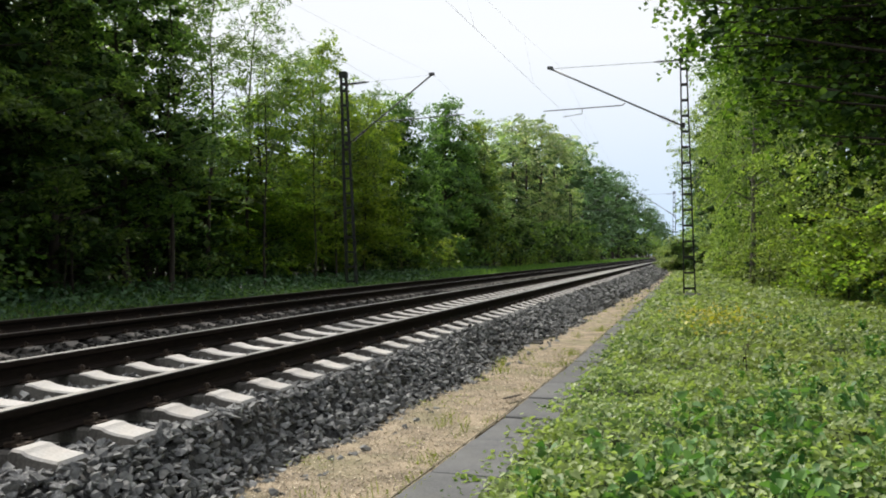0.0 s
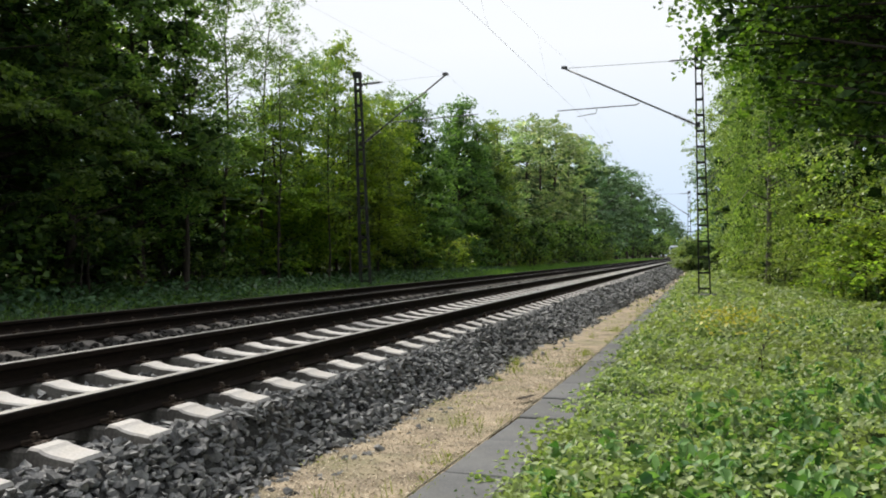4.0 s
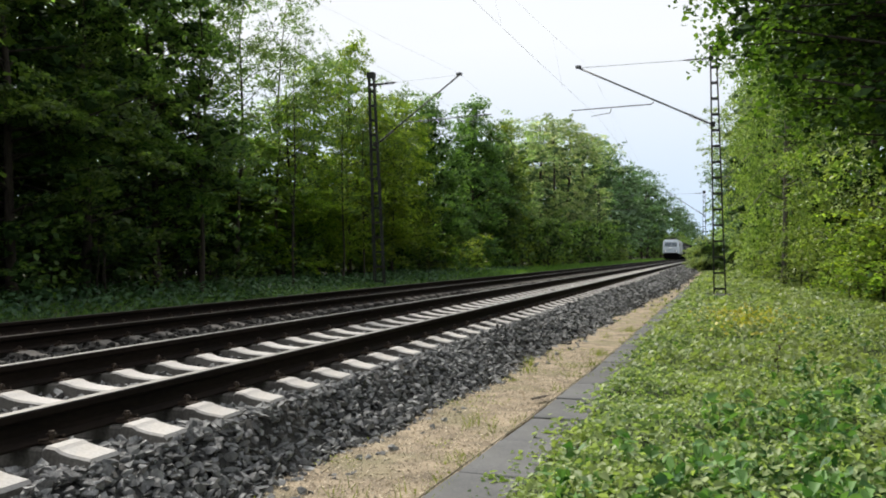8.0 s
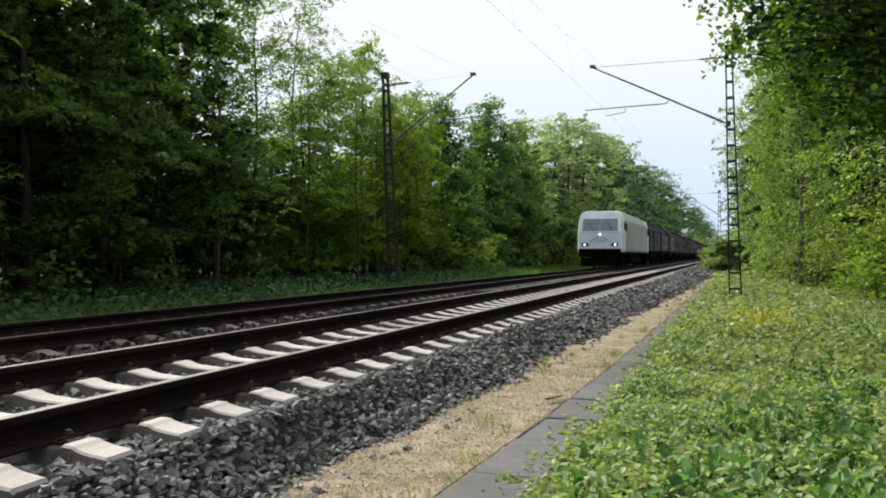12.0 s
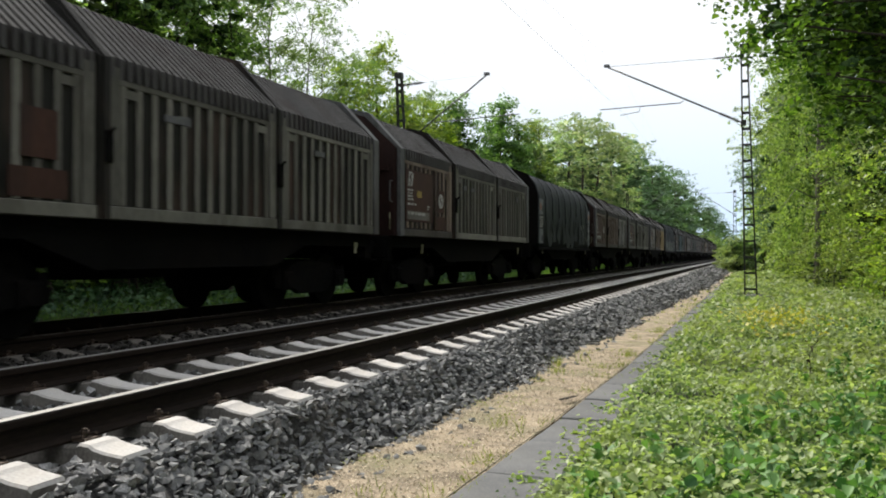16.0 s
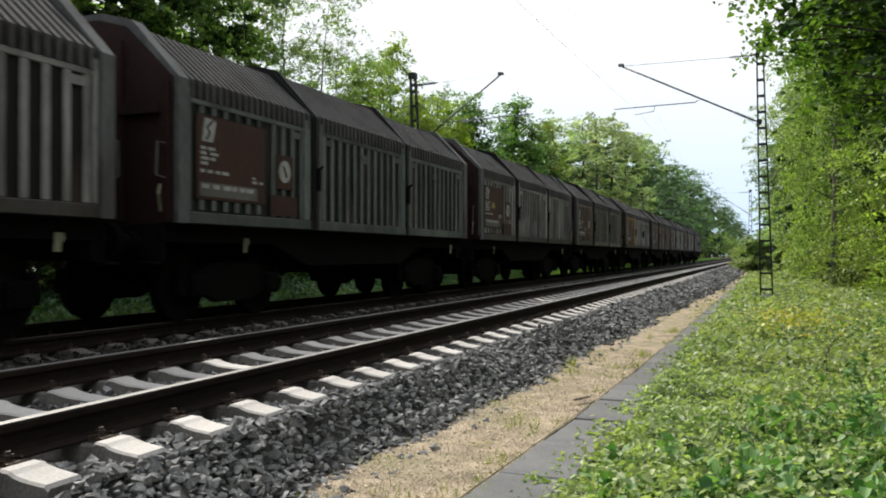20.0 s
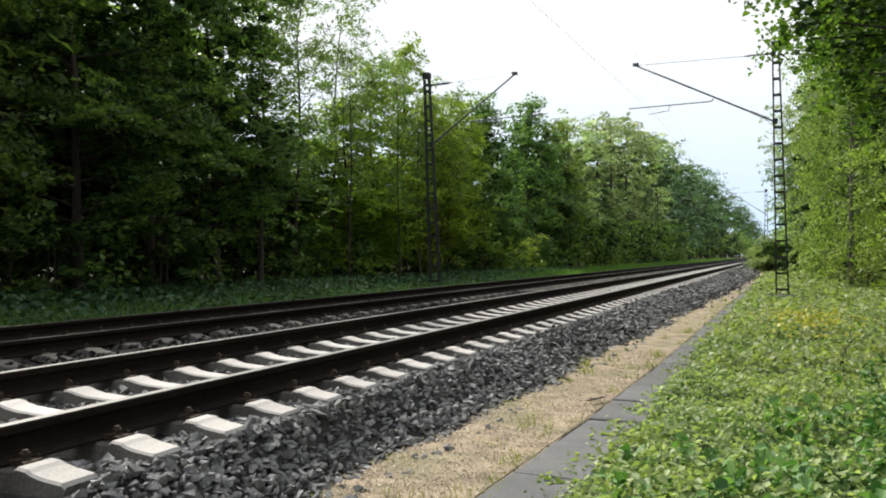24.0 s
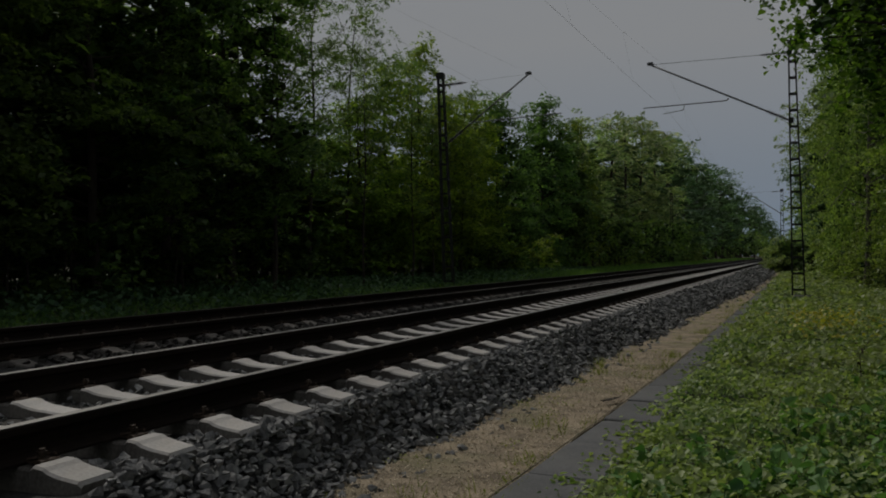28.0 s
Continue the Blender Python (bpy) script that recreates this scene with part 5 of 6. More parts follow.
def curve(pts, steps=6):
    """Points on a smooth line through the given ones."""
    out = []
    for i in range(len(pts) - 1):
        p = [Vector(pts[max(0, min(len(pts) - 1, k))]) for k in (i - 1, i, i + 1, i + 2)]
        for j in range(steps):
            u = j / steps
            out.append(tuple(0.5 * (2 * p[1] + (p[2] - p[0]) * u + (2 * p[0] - 5 * p[1] + 4 * p[2] - p[3]) * u * u + (3 * p[1] - p[0] - 3 * p[2] + p[3]) * u ** 3)))
    return out + [tuple(pts[-1])]


def scrawl(parent, y0, y1, z0, z1, rng, fill, edge, x=1.5, count=6):
    """Sprayed shapes that cannot be read: fat bent bars with a rim, each under a thin curved cap."""
    w = (y1 - y0) / count
    for i in range(count):
        tall, foot = (z1 - z0) * rng.uniform(0.65, 1.1), z0 + rng.uniform(-0.04, 0.08)
        pts = curve([(y0 + (i + u + rng.uniform(-0.06, 0.06)) * w, foot + v * tall) for u, v in rng.choice(STROKES)])
        part("graffiti", ribbon(pts, w * 0.62, x, x + 0.003), fill, parent)
        part("graffiti", ribbon(pts, w * 0.46, x + 0.003, x + 0.005), edge, parent)
        top = foot + tall
        cap = curve([(y0 + (i + 0.05) * w, top + 0.10), (y0 + (i + 0.3) * w, top - 0.02), (y0 + (i + 0.65) * w, top), (y0 + (i + 0.95) * w, top + 0.09)])
        part("graffiti", ribbon(cap, 0.025, x + 0.006, x + 0.008), M_SPRAY, parent)
        for k in range(2):
            y = y0 + (i + rng.uniform(0.15, 0.85)) * w
            part("graffiti", ribbon(curve([(y, foot + tall * 0.8), (y + rng.uniform(-0.05, 0.05), foot + tall * 0.4), (y, foot)]), 0.018, x + 0.006, x + 0.008), M_SPRAY, parent)


def tag(parent, y0, y1, z0, z1, rng, material, x=1.5, width=0.03):
    """A thin sprayed line in loops."""
    n = rng.randint(9, 14)
    pts = []
    for i in range(n):
        u = i / (n - 1)
        pts.append((y0 + (y1 - y0) * u + (0.09 if i % 3 else -0.09) * (y1 - y0), (z0 if i % 2 else z1) + rng.uniform(-0.25, 0.25) * (z1 - z0)))
    part("graffiti", ribbon(curve(pts), width, x, x + 0.003), material, parent)


RIB = {k: Shape().box(0, 0.03, -0.052, 0.052, 1.44, 2.80, c=0.012, axis="z").mesh("rib", [v[1]]) for k, v in HOODS.items()}
STUB = {k: Shape().box(0, 0.03, -0.048, 0.048, 0.0, 0.13, c=0.012, axis="z").mesh("rib_stub", [v[1]]) for k, v in HOODS.items()}


def hoop(out, inner, y0, y1):
    """A band round the hood, open below."""
    o, i = outline(out, out), outline(inner, inner)
    n = len(o)
    s = Shape()
    rings = [[(o[j][0], y0, o[j][1]), (o[j][0], y1, o[j][1]), (i[j][0], y1, i[j][1]), (i[j][0], y0, i[j][1])] for j in range(n)]
    return s.loft(rings)


def marking_board(base, a, tint, rng, mark, out):
    """The brown board with its writing, the short ribs above and below it, and the round mark beside it."""
    y0, y1 = a + 0.40, a + 1.98
    fix = pose(out, 0, 0)
    bd = part("board", Shape().box(1.424, 1.452, y0, y1, 1.60, 2.68, c=0.008, axis="z"), M_BOARD, base, "brown marking board", at=fix)
    for k in range(6):
        y = y0 + 0.12 + k * 0.26
        part("rib_stub", STUB[tint], None, base, at=pose(1.42 + out, y, 1.46))
        part("rib_stub", STUB[tint], None, base, at=pose(1.42 + out, y, 2.69))
    x = 1.453
    # leaning emblem, pale with a dark stroke through it
    part("emblem", Shape().prism([(y0 + 0.10, 2.34), (y0 + 0.33, 2.34), (y0 + 0.40, 2.60), (y0 + 0.36, 2.64), (y0 + 0.16, 2.64)], x, x + 0.004, axis="x"), M_MARK, bd)
    part("emblem_stroke", Shape().tube([(x + 0.006, y0 + 0.18, 2.36), (x + 0.006, y0 + 0.26, 2.46), (x + 0.006, y0 + 0.20, 2.52), (x + 0.006, y0 + 0.33, 2.63)], [0.016] * 4, k=4), M_BOARD, bd)
    writing(bd, y0 + 0.08, y0 + 0.46, 2.04, 2.30, rng, rows=4, x=x)
    writing(bd, y0 + 0.08, y0 + 0.72, 1.94, 2.01, rng, rows=1, x=x)
    if mark % 3 != 1:
        part("yellow_plate", Shape().box(x, x + 0.004, y0 + 0.62, y0 + 0.88, 2.12, 2.26), M_MARK_YELLOW, bd)
    part("worn_strip", Shape().box(x, x + 0.003, y0 + 0.06, y1 - 0.22, 1.64, 1.82), M_STRIP, bd, "worn pale strip of small writing")
    writing(bd, y0 + 0.10, y1 - 0.30, 1.74, 1.83, rng, rows=1, x=x + 0.003)
    writing(bd, y1 - 0.34, y1 - 0.06, 1.88, 1.99, rng, rows=2, x=x)
    plate = part("mark_plate", Shape().box(1.45, 1.462, a + 2.24, a + 2.72, 1.86, 2.36, c=0.006, axis="z"), M_BOARD, base, at=fix)
    if mark % 4 != 3:
        part("round_mark", Shape().rod((1.462, a + 2.48, 2.12), (1.466, a + 2.48, 2.12), 0.165, k=20), M_MARK, plate, "round white mark")
        part("round_stroke", Shape().prism([(a + 2.42, 2.2), (a + 2.46, 2.21), (a + 2.56, 2.04), (a + 2.5, 2.03)], 1.466, 1.469, axis="x"), M_BOARD, plate)
    part("lower_plate", Shape().box(1.45, 1.458, a + 2.10, a + 2.86, 1.46, 1.76, c=0.006, axis="z"), M_BOARD, base, "rusty brown plate", at=fix)


def hood_wagon(label, tints, seed, board=True, tags=0, yellow_band=False, ends=(0.54, 0.54), roof_sheet=False):
    """Telescopic steel hood wagon: three ribbed hoods over a flat floor, the middle one outermost."""
    rng = random.Random(seed)
    base = thing("hood_wagon", label, "freight wagon", "wagons of the goods train")
    underframe(base, WAGON)
    buffers(base, WAGON)
    lo, hi = ends[0], WAGON - ends[1]
    short = ends[0] > 0.8                                  # this kind has hoods that step inwards from the board's end
    cuts = [lo, lo + (hi - lo) * (0.338 if short else 0.315), lo + (hi - lo) * (0.668 if short else 0.655), hi]
    for i in range(3):
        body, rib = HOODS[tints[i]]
        a, b = cuts[i], cuts[i + 1]
        out = (0.06, 0.03, 0.0)[i] if short else 0.035 if i == 1 else 0.0
        band = 0.03 if short else 0.075
        a, b = (a - 0.06, b + 0.06) if i == 1 and not short else (a, b)
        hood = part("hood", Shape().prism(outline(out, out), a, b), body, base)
        n = int((b - a - 0.5) / 0.275)
        step = (b - a - 0.72) / n
        xs = 1.42 + out
        for e in (1, -1):
            s = Shape()
            for k in range(n + 1):
                y = a + 0.36 + k * step
                if board and i == 0 and e == 1 and a + 0.30 < y < a + 2.04:
                    continue
                if e == 1:
                    part("rib", RIB[tints[i]], None, hood, at=pose(xs, y, 0))
                else:
                    s.box(-xs - 0.03, -xs, y - 0.05, y + 0.05, 1.44, 2.86, c=0.012, axis="z")
            if e == 1:
                for k in (0, n - 1) if not (board and i == 0) else (n - 1,):
                    y = a + 0.36 + (k + 0.5) * step
                    part("rib_link", Shape().box(xs, xs + 0.03, y - step / 2, y + step / 2, 2.66, 2.76, c=0.01, axis="x"), rib, hood)
            if s.v:
                tagged(part("ribs", s, rib, hood), kind="stuff")
            s = Shape()
            s.box(min(e * xs, e * (xs + 0.05)), max(e * xs, e * (xs + 0.05)), a, b, 1.28, 1.43, c=0.01)
            part("bottom_rail", s, M_SILL if tints[i] in ("brown", "rust", "orange") else rib, hood)
            part("top_rail", Shape().box(min(e * xs, e * (xs + 0.034)), max(e * xs, e * (xs + 0.034)), a + 0.2, b - 0.2, 2.79, 2.86, c=0.008), rib, hood)
        for y in ((a + (0.215 if i == 0 else 0.115), a + 0.29), (b - 0.29, b - (0.215 if i == 2 else 0.115))):
            part("corner_post", Shape().box(xs, xs + 0.045, y[0], y[1], 1.44, 2.98, c=0.012, axis="z"), rib, hood)
        # roof corrugation: narrow pleats up the slope, turned down over the eave
        s = Shape()
        n = int((b - a - 0.2) / 0.14)
        step = (b - a - 0.2) / n
        for e in (1, -1):
            for k in range(n):
                y = a + 0.1 + step * (k + 0.2)
                p = [(e * (xs + 0.05), 2.86), (e * (xs + 0.05), 3.085), (e * (0.70 + out), 3.775 + out), (e * 0.25, 3.89 + out), (e * 0.25, 3.83 + out), (e * (0.70 + out), 3.72 + out), (e * (xs - 0.01), 3.03), (e * (xs - 0.01), 2.86)]
                s.prism(p, y, y + step * 0.48)
        tagged(part("roof_pleats", s, M_ROOF_PALE if tints[i] == "ochre" and i == 2 else M_ROOF, hood), kind="stuff")
        # sky-lit grey on some bands, the dark wall colour on the rest
        part("end_hoop", hoop(out + band, out - 0.02, a, a + (0.2 if i == 0 else 0.1)), M_HOOP if i != 1 else body, hood, "raised band round the hood")
        part("end_hoop", hoop(out + band, out - 0.02, b - (0.2 if i == 2 else 0.1), b), M_HOOP if i == 2 else body, hood)
    for y0, y1 in ((lo + 0.10, lo + 0.16), (hi - 0.16, hi - 0.10)):
        e = part("end_wall", Shape().prism(outline(-0.01, -0.01), y0 - 0.12 if y0 < 2 else y0, y1 if y0 < 2 else y1 + 0.12), M_END, base, "red-brown steel end wall")
        y = y0 - 0.17 if y0 < 2 else y1 + 0.12
        for u in (-1.33, -0.62, 0.62, 1.33):
            part("end_post", Shape().box(u - 0.06, u + 0.06, y, y + 0.05, 1.3, 3.55 if abs(u) < 1 else 3.0), M_END, e)
        part("end_bar", Shape().box(-1.26, 1.26, y - 0.02, y + 0.03, 2.62, 2.74), M_END, e)
        z = rng.uniform(2.1, 2.4)
        d = -1 if y0 < 2 else 1
        part("grab_rail", Shape().tube([(1.34, y, z), (1.36, y + d * 0.16, z), (1.36, y + d * 0.18, z - 0.4), (1.34, y, z - 0.42)], [0.014] * 4, k=5), M_HOOP, e)
        part("step", Shape().box(1.0, 1.34, y + d * 0.12 - 0.1, y + d * 0.12 + 0.1, 0.78, 0.81).rod((1.3, y, 0.8), (1.3, y, 1.25), 0.018), M_BLACK, base)
        part("handle", Shape().tube([(1.28, y, 1.42), (1.33, y + d * 0.1, 1.62), (1.3, y + d * 0.04, 1.74)], [0.016] * 3, k=5), M_CARD, base, "pale latch handle at the corner")
    if board:
        marking_board(base, cuts[0], tints[0], rng, seed, 0.06 if short else 0.0)
    if roof_sheet:                                        # a plain sheet laid over the pleats of the last roof
        s = Shape().prism([(1.22, 3.34), (0.72, 3.80), (0.27, 3.91), (0.27, 3.93), (0.73, 3.825), (1.235, 3.36)], cuts[2] + 0.35, cuts[3] - 0.5)
        part("roof_sheet", s, M_ROOF_PALE, base, "pale sheet patched over the roof pleats")
    if yellow_band:
        part("sill_band", Shape().box(1.532, 1.538, cuts[0], cuts[1], 1.285, 1.425), M_MARK_YELLOW, base)
    for i in range(tags):
        y = cuts[1] + rng.uniform(0.2, 5.5)
        tag(base, y, y + rng.uniform(0.4, 0.9), 1.5, rng.uniform(1.8, 2.2), rng, M_MARK, 1.49)
    for y in (cuts[1], cuts[2]):
        part("hood_latch", Shape().box(1.47, 1.56, y - 0.05, y + 0.05, 1.9, 2.25, c=0.01).rod((1.52, y, 2.2), (1.62, y, 2.28), 0.02), M_BLACK, base)
    # small blind plates where a rib has been patched
    for i in range(3):
        y = cuts[1] + rng.uniform(0.5, 5.8)
        part("patch_plate", Shape().box(1.455, 1.492, y, y + rng.uniform(0.14, 0.4), 2.5, 2.5 + rng.uniform(0.08, 0.2), c=0.006), M_HOOP, base)
    return base


def tarpaulin_wagon(label, seed, letters, fill, span):
    """Flat wagon for coils under a dark tarpaulin stretched over hoops."""
    rng = random.Random(seed)
    base = thing("tarpaulin_wagon", label, "freight wagon", "wagons of the goods train")
    underframe(base, WAGON)
    buffers(base, WAGON)
    lo, hi = 0.82, WAGON - 0.98
    rings = []
    n = 27
    for i in range(n):
        y = lo + 0.12 + (hi - lo - 0.24) * i / (n - 1)
        sag = 0.0 if i % 3 == 0 else 0.045
        half = [(1.45, 1.14), (1.46 - sag * 0.4, 2.1), (1.45 - sag * 0.6, 2.9), (1.36 - sag, 3.28), (1.12 - sag, 3.60 - sag), (0.6, 3.80 - sag), (0.0, 3.86 - sag)]
        ring = [(u, y, w) for u, w in half] + [(-u, y, w) for u, w in half[-2::-1]]
        rings.append(ring)
    part("tarpaulin", Shape().loft(rings), M_TARP, base, "dark grey tarpaulin over hoops", smooth=True)
    for y0 in (lo - 0.04, hi - 0.04):
        o = [(1.47, 1.28), (1.47, 2.95), (1.34, 3.32), (1.1, 3.64), (0.55, 3.86), (-0.55, 3.86), (-1.1, 3.64), (-1.34, 3.32), (-1.47, 2.95), (-1.47, 1.28)]
        part("end_wall", Shape().prism(o, y0, y0 + 0.08), M_BLACK, base)
    part("side_rail", Shape().box(1.44, 1.5, lo, hi, 1.06, 1.16, c=0.01), M_BLACK, base)
    for k in range(0, n, 3):
        ring = rings[k]
        part("hoop_ridge", Shape().tube(ring[1:-1], [0.016] * (len(ring) - 2), k=4), M_TARP, base)
    for y0, y1 in ((lo + 0.14, lo + 0.72), (hi - 0.62, hi - 0.16)):
        p = part("data_panel", Shape().box(1.468, 1.49, y0, y1, 1.30, 2.80, c=0.004), M_PANEL, base, "worn pale data panel")
        part("round_mark", Shape().rod((1.49, y0 + 0.2, 2.54), (1.494, y0 + 0.2, 2.54), 0.13, k=16), M_ROUND, p, "faded orange-brown disc")
        part("dark_field", Shape().box(1.49, 1.493, y0 + 0.02, y1 - 0.02, 1.78, 2.28), M_SPRAY_DARK, p)
        writing(p, y0 + 0.06, y1 - 0.05, 1.84, 2.24, rng, rows=5, x=1.494)
        part("dark_window", Shape().box(1.49, 1.494, y1 - 0.16, y1 - 0.05, 2.38, 2.58), M_SPRAY_DARK, p)
        part("dark_window", Shape().box(1.49, 1.494, y1 - 0.24, y1 - 0.08, 1.36, 1.56), M_SPRAY_DARK, p)
    if letters:
        scrawl(base, span[0], span[1], span[2], span[3], rng, *fill, 1.475, letters)
        for k in range(3):
            y = hi - 2.3 + k * 0.5
            tag(base, y, y + 0.75, 1.95 - 0.28 * k, 2.15 - 0.25 * k, rng, M_SPRAY_GREEN, 1.478)
    return base


M_LOCO = steel("white_loco_paint", (0.66, 0.73, 0.80), (0.80, 0.86, 0.92), (0.52, 0.53, 0.54), 0.35, 0.3, 1.0)
M_LOCO_SIDE = surface("silver_loco_side", (0.30, 0.31, 0.265), (0.40, 0.41, 0.35), 1.2, 0.4, 0.4, bump=0.1, fine=20, bump_size=0.004, third=(0.34, 0.34, 0.29), third_scale=0.8)
# blue-grey base: the sky's reflection is put into the glass colour
M_GLASS = surface("sky_tinted_glass", (0.08, 0.115, 0.145), (0.13, 0.17, 0.21), 1.0, 0.12, bump=0.0, specular=1.0)
M_LAMP = glowing("headlight_glow", (1.0, 0.97, 0.88), 3.5)
M_GREY = steel("light_grey_panel", (0.22, 0.23, 0.24), (0.32, 0.33, 0.34))
M_APRON = steel("dark_grey_apron", (0.05, 0.052, 0.055), (0.09, 0.092, 0.096), (0.03, 0.03, 0.03))
M_PALEBLUE = steel("pale_blue_paint", (0.40, 0.52, 0.62), (0.50, 0.62, 0.72), (0.34, 0.42, 0.48), 0.4, 0.4, 1.0)


def loco():
    L = 18.9
    base = thing("electric_locomotive", "white and silver electric locomotive with lit headlights", "locomotive")
    # body: cab fronts lean back above the window sill
    def ring(y, hw, zt, lo=1.08):
        half = [(hw - 0.05, lo), (hw, lo + 0.10), (hw, 2.75), (hw - 0.06, 3.15), (hw - 0.26, zt - 0.12), (hw - 0.5, zt)]
        return [(u, y, w) for u, w in half] + [(-u, y, w) for u, w in half[::-1]]
    body = part("body", Shape().loft([ring(2.0, 1.49, 3.78), ring(L - 2.0, 1.49, 3.78)], caps=False), M_LOCO_SIDE, base, "silver-grey body side")
    for d in (1, -1):
        o = 0.0 if d == 1 else L
        f = lambda y: o + d * y
        s = Shape()
        s.loft([[(x, y, min(z, 2.38)) for x, y, z in ring(f(0.51), 1.39, 3.70)], [(x, y, min(z, 2.38)) for x, y, z in ring(f(0.80), 1.485, 3.74)], [(x, y, min(z, 2.38)) for x, y, z in ring(f(2.0), 1.488, 3.76)]])
        front = part("cab", s, M_LOCO, base, "white cab front", smooth=False)
        s = Shape()
        nose = [(1.385, 0.52, 2.36), (1.335, 0.86, 3.40), (1.22, 0.98, 3.66), (0.9, 1.02, 3.74)]
        sidec = [(1.485, 0.80, 2.36), (1.44, 1.08, 3.15), (1.30, 1.2, 3.62), (1.0, 1.3, 3.77)]
        back = [(1.488, 2.0, 2.36), (1.43, 2.0, 3.15), (1.23, 2.0, 3.66), (0.99, 2.0, 3.78)]
        full = lambda pts: [(x, f(y), z) for x, y, z in pts] + [(-x, f(y), z) for x, y, z in pts[::-1]]
        s.loft([full(nose), full(sidec), full(back)], caps=True)
        part("cab_roof", s, M_LOCO, base, "white cab with a raked front")
        # windscreen: two panes in the raked front
        up = Vector((0, d * 0.34, 1.04)).normalized()
        outn = Vector((0, -d * 1.04, 0.34)).normalized()
        for e in (-1, 1):
            foot = Vector((0, f(0.52), 2.36))
            pane = []
            for u, w in ((0.02, 0.10), (1.16, 0.10), (1.10, 0.92), (0.02, 0.92)):
                pane.append(foot + up * w + outn * 0.012 + Vector((e * u, 0, 0)))
            q = [p + outn * 0.02 for p in pane]
            part("windscreen", Shape().loft([[tuple(p) for p in pane], [tuple(p) for p in q]]), M_GLASS, base, "dark windscreen pane")
        part("top_light", Shape().rod((0, f(0.53), 2.22), (0, f(0.47), 2.22), 0.045, k=14), M_LAMP, base, "lit upper headlight")
        for e in (-1, 1):
            part("lamp_cluster", Shape().box(e * 0.95 - 0.24, e * 0.95 + 0.24, min(f(0.50), f(0.6)), max(f(0.50), f(0.6)), 1.44, 1.68, c=0.03), M_GLASS, base)
            part("headlight", Shape().rod((e * 0.98, f(0.52), 1.56), (e * 0.98, f(0.475), 1.56), 0.055, k=16), M_LAMP, base, "round lit headlight")
            part("side_window", Shape().box(min(e * 1.46, e * 1.492), max(e * 1.46, e * 1.492), min(f(1.25), f(1.75)), max(f(1.25), f(1.75)), 2.48, 3.05, c=0.02, axis="z"), M_GLASS, base)
            part("cab_door", Shape().box(min(e * 1.485, e * 1.50), max(e * 1.485, e * 1.50), min(f(2.1), f(2.72)), max(f(2.1), f(2.72)), 1.2, 3.1, c=0.02, axis="z"), M_LOCO_SIDE, base)
            part("mirror", Shape().box(min(e * 1.50, e * 1.58), max(e * 1.50, e * 1.58), min(f(1.9), f(1.98)), max(f(1.9), f(1.98)), 2.45, 2.95, c=0.01, axis="z"), M_BLACK, base)
            s = Shape().rod((e * 0.875, f(0.0), 1.05), (e * 0.875, f(0.06), 1.05), 0.24, k=14).rod((e * 0.875, f(0.06), 1.05), (e * 0.875, f(0.6), 1.05), 0.12)
            part("buffer", s, M_BLACK, base)
        part("front_grille", Shape().box(-0.6, 0.6, min(f(0.52), f(0.6)), max(f(0.52), f(0.6)), 1.38, 1.68, c=0.02), M_APRON, base)
        vee = [(-0.62, f(0.50), 1.74), (-0.5, f(0.50), 1.84), (0.0, f(0.50), 2.10), (0.5, f(0.50), 1.84), (0.62, f(0.50), 1.74)]
        part("emblem_stripe", Shape().tube(vee, [0.03] * 5, k=4), M_GREY, base, "grey pointed stripe on the nose")
        part("nose_panel", Shape().prism([(-0.46, 1.72), (0.46, 1.72), (0.0, 1.98)], min(f(0.498), f(0.52)), max(f(0.498), f(0.52))), M_PALEBLUE, base, "pale blue nose panel")
        part("nose_band", Shape().box(-1.25, 1.25, min(f(0.502), f(0.52)), max(f(0.502), f(0.52)), 2.30, 2.36), M_PALEBLUE, base)
        part("lower_apron", Shape().box(-1.36, 1.36, min(f(0.42), f(0.56)), max(f(0.42), f(0.56)), 1.02, 1.30, c=0.03), M_BLACK, base, "dark grey apron over the buffers")
        part("wiper", Shape().rod((-0.3, f(0.47), 2.42), (-0.75, f(0.66), 2.98), 0.014), M_BLACK, base)
        part("wiper", Shape().rod((0.9, f(0.47), 2.42), (0.45, f(0.66), 2.98), 0.014), M_BLACK, base)
        part("buffer_beam", Shape().box(-1.35, 1.35, min(f(0.55), f(0.95)), max(f(0.55), f(0.95)), 0.75, 1.16, c=0.04), M_BLACK, base)
        part("snow_plough", Shape().prism([(f(0.45), 0.16), (f(0.75), 0.16), (f(0.9), 0.72), (f(0.65), 0.72)], -1.25, 1.25, axis="x"), M_BLACK, base)
        part("coupling", Shape().box(-0.07, 0.07, min(f(0.1), f(0.6)), max(f(0.1), f(0.6)), 0.8, 1.05, c=0.02), M_BLACK, base)
    for e in (-1, 1):
        for i in range(4):                                # flush side panels with narrow joints
            y, x = 3.2 + i * 3.2, e * 1.49
            part("side_panel", Shape().box(min(x, x + e * 0.008), max(x, x + e * 0.008), y, y + 3.14, 1.25, 2.95, c=0.003), M_LOCO_SIDE, body)
        part("roof_skirt", Shape().box(min(e * 1.36, e * 1.44), max(e * 1.36, e * 1.44), 2.0, L - 2.0, 3.06, 3.16, c=0.02), M_GREY, base)
    part("roof", Shape().box(-0.95, 0.95, 2.6, L - 2.6, 3.76, 3.86, c=0.04), M_GREY, base, "grey roof with equipment")
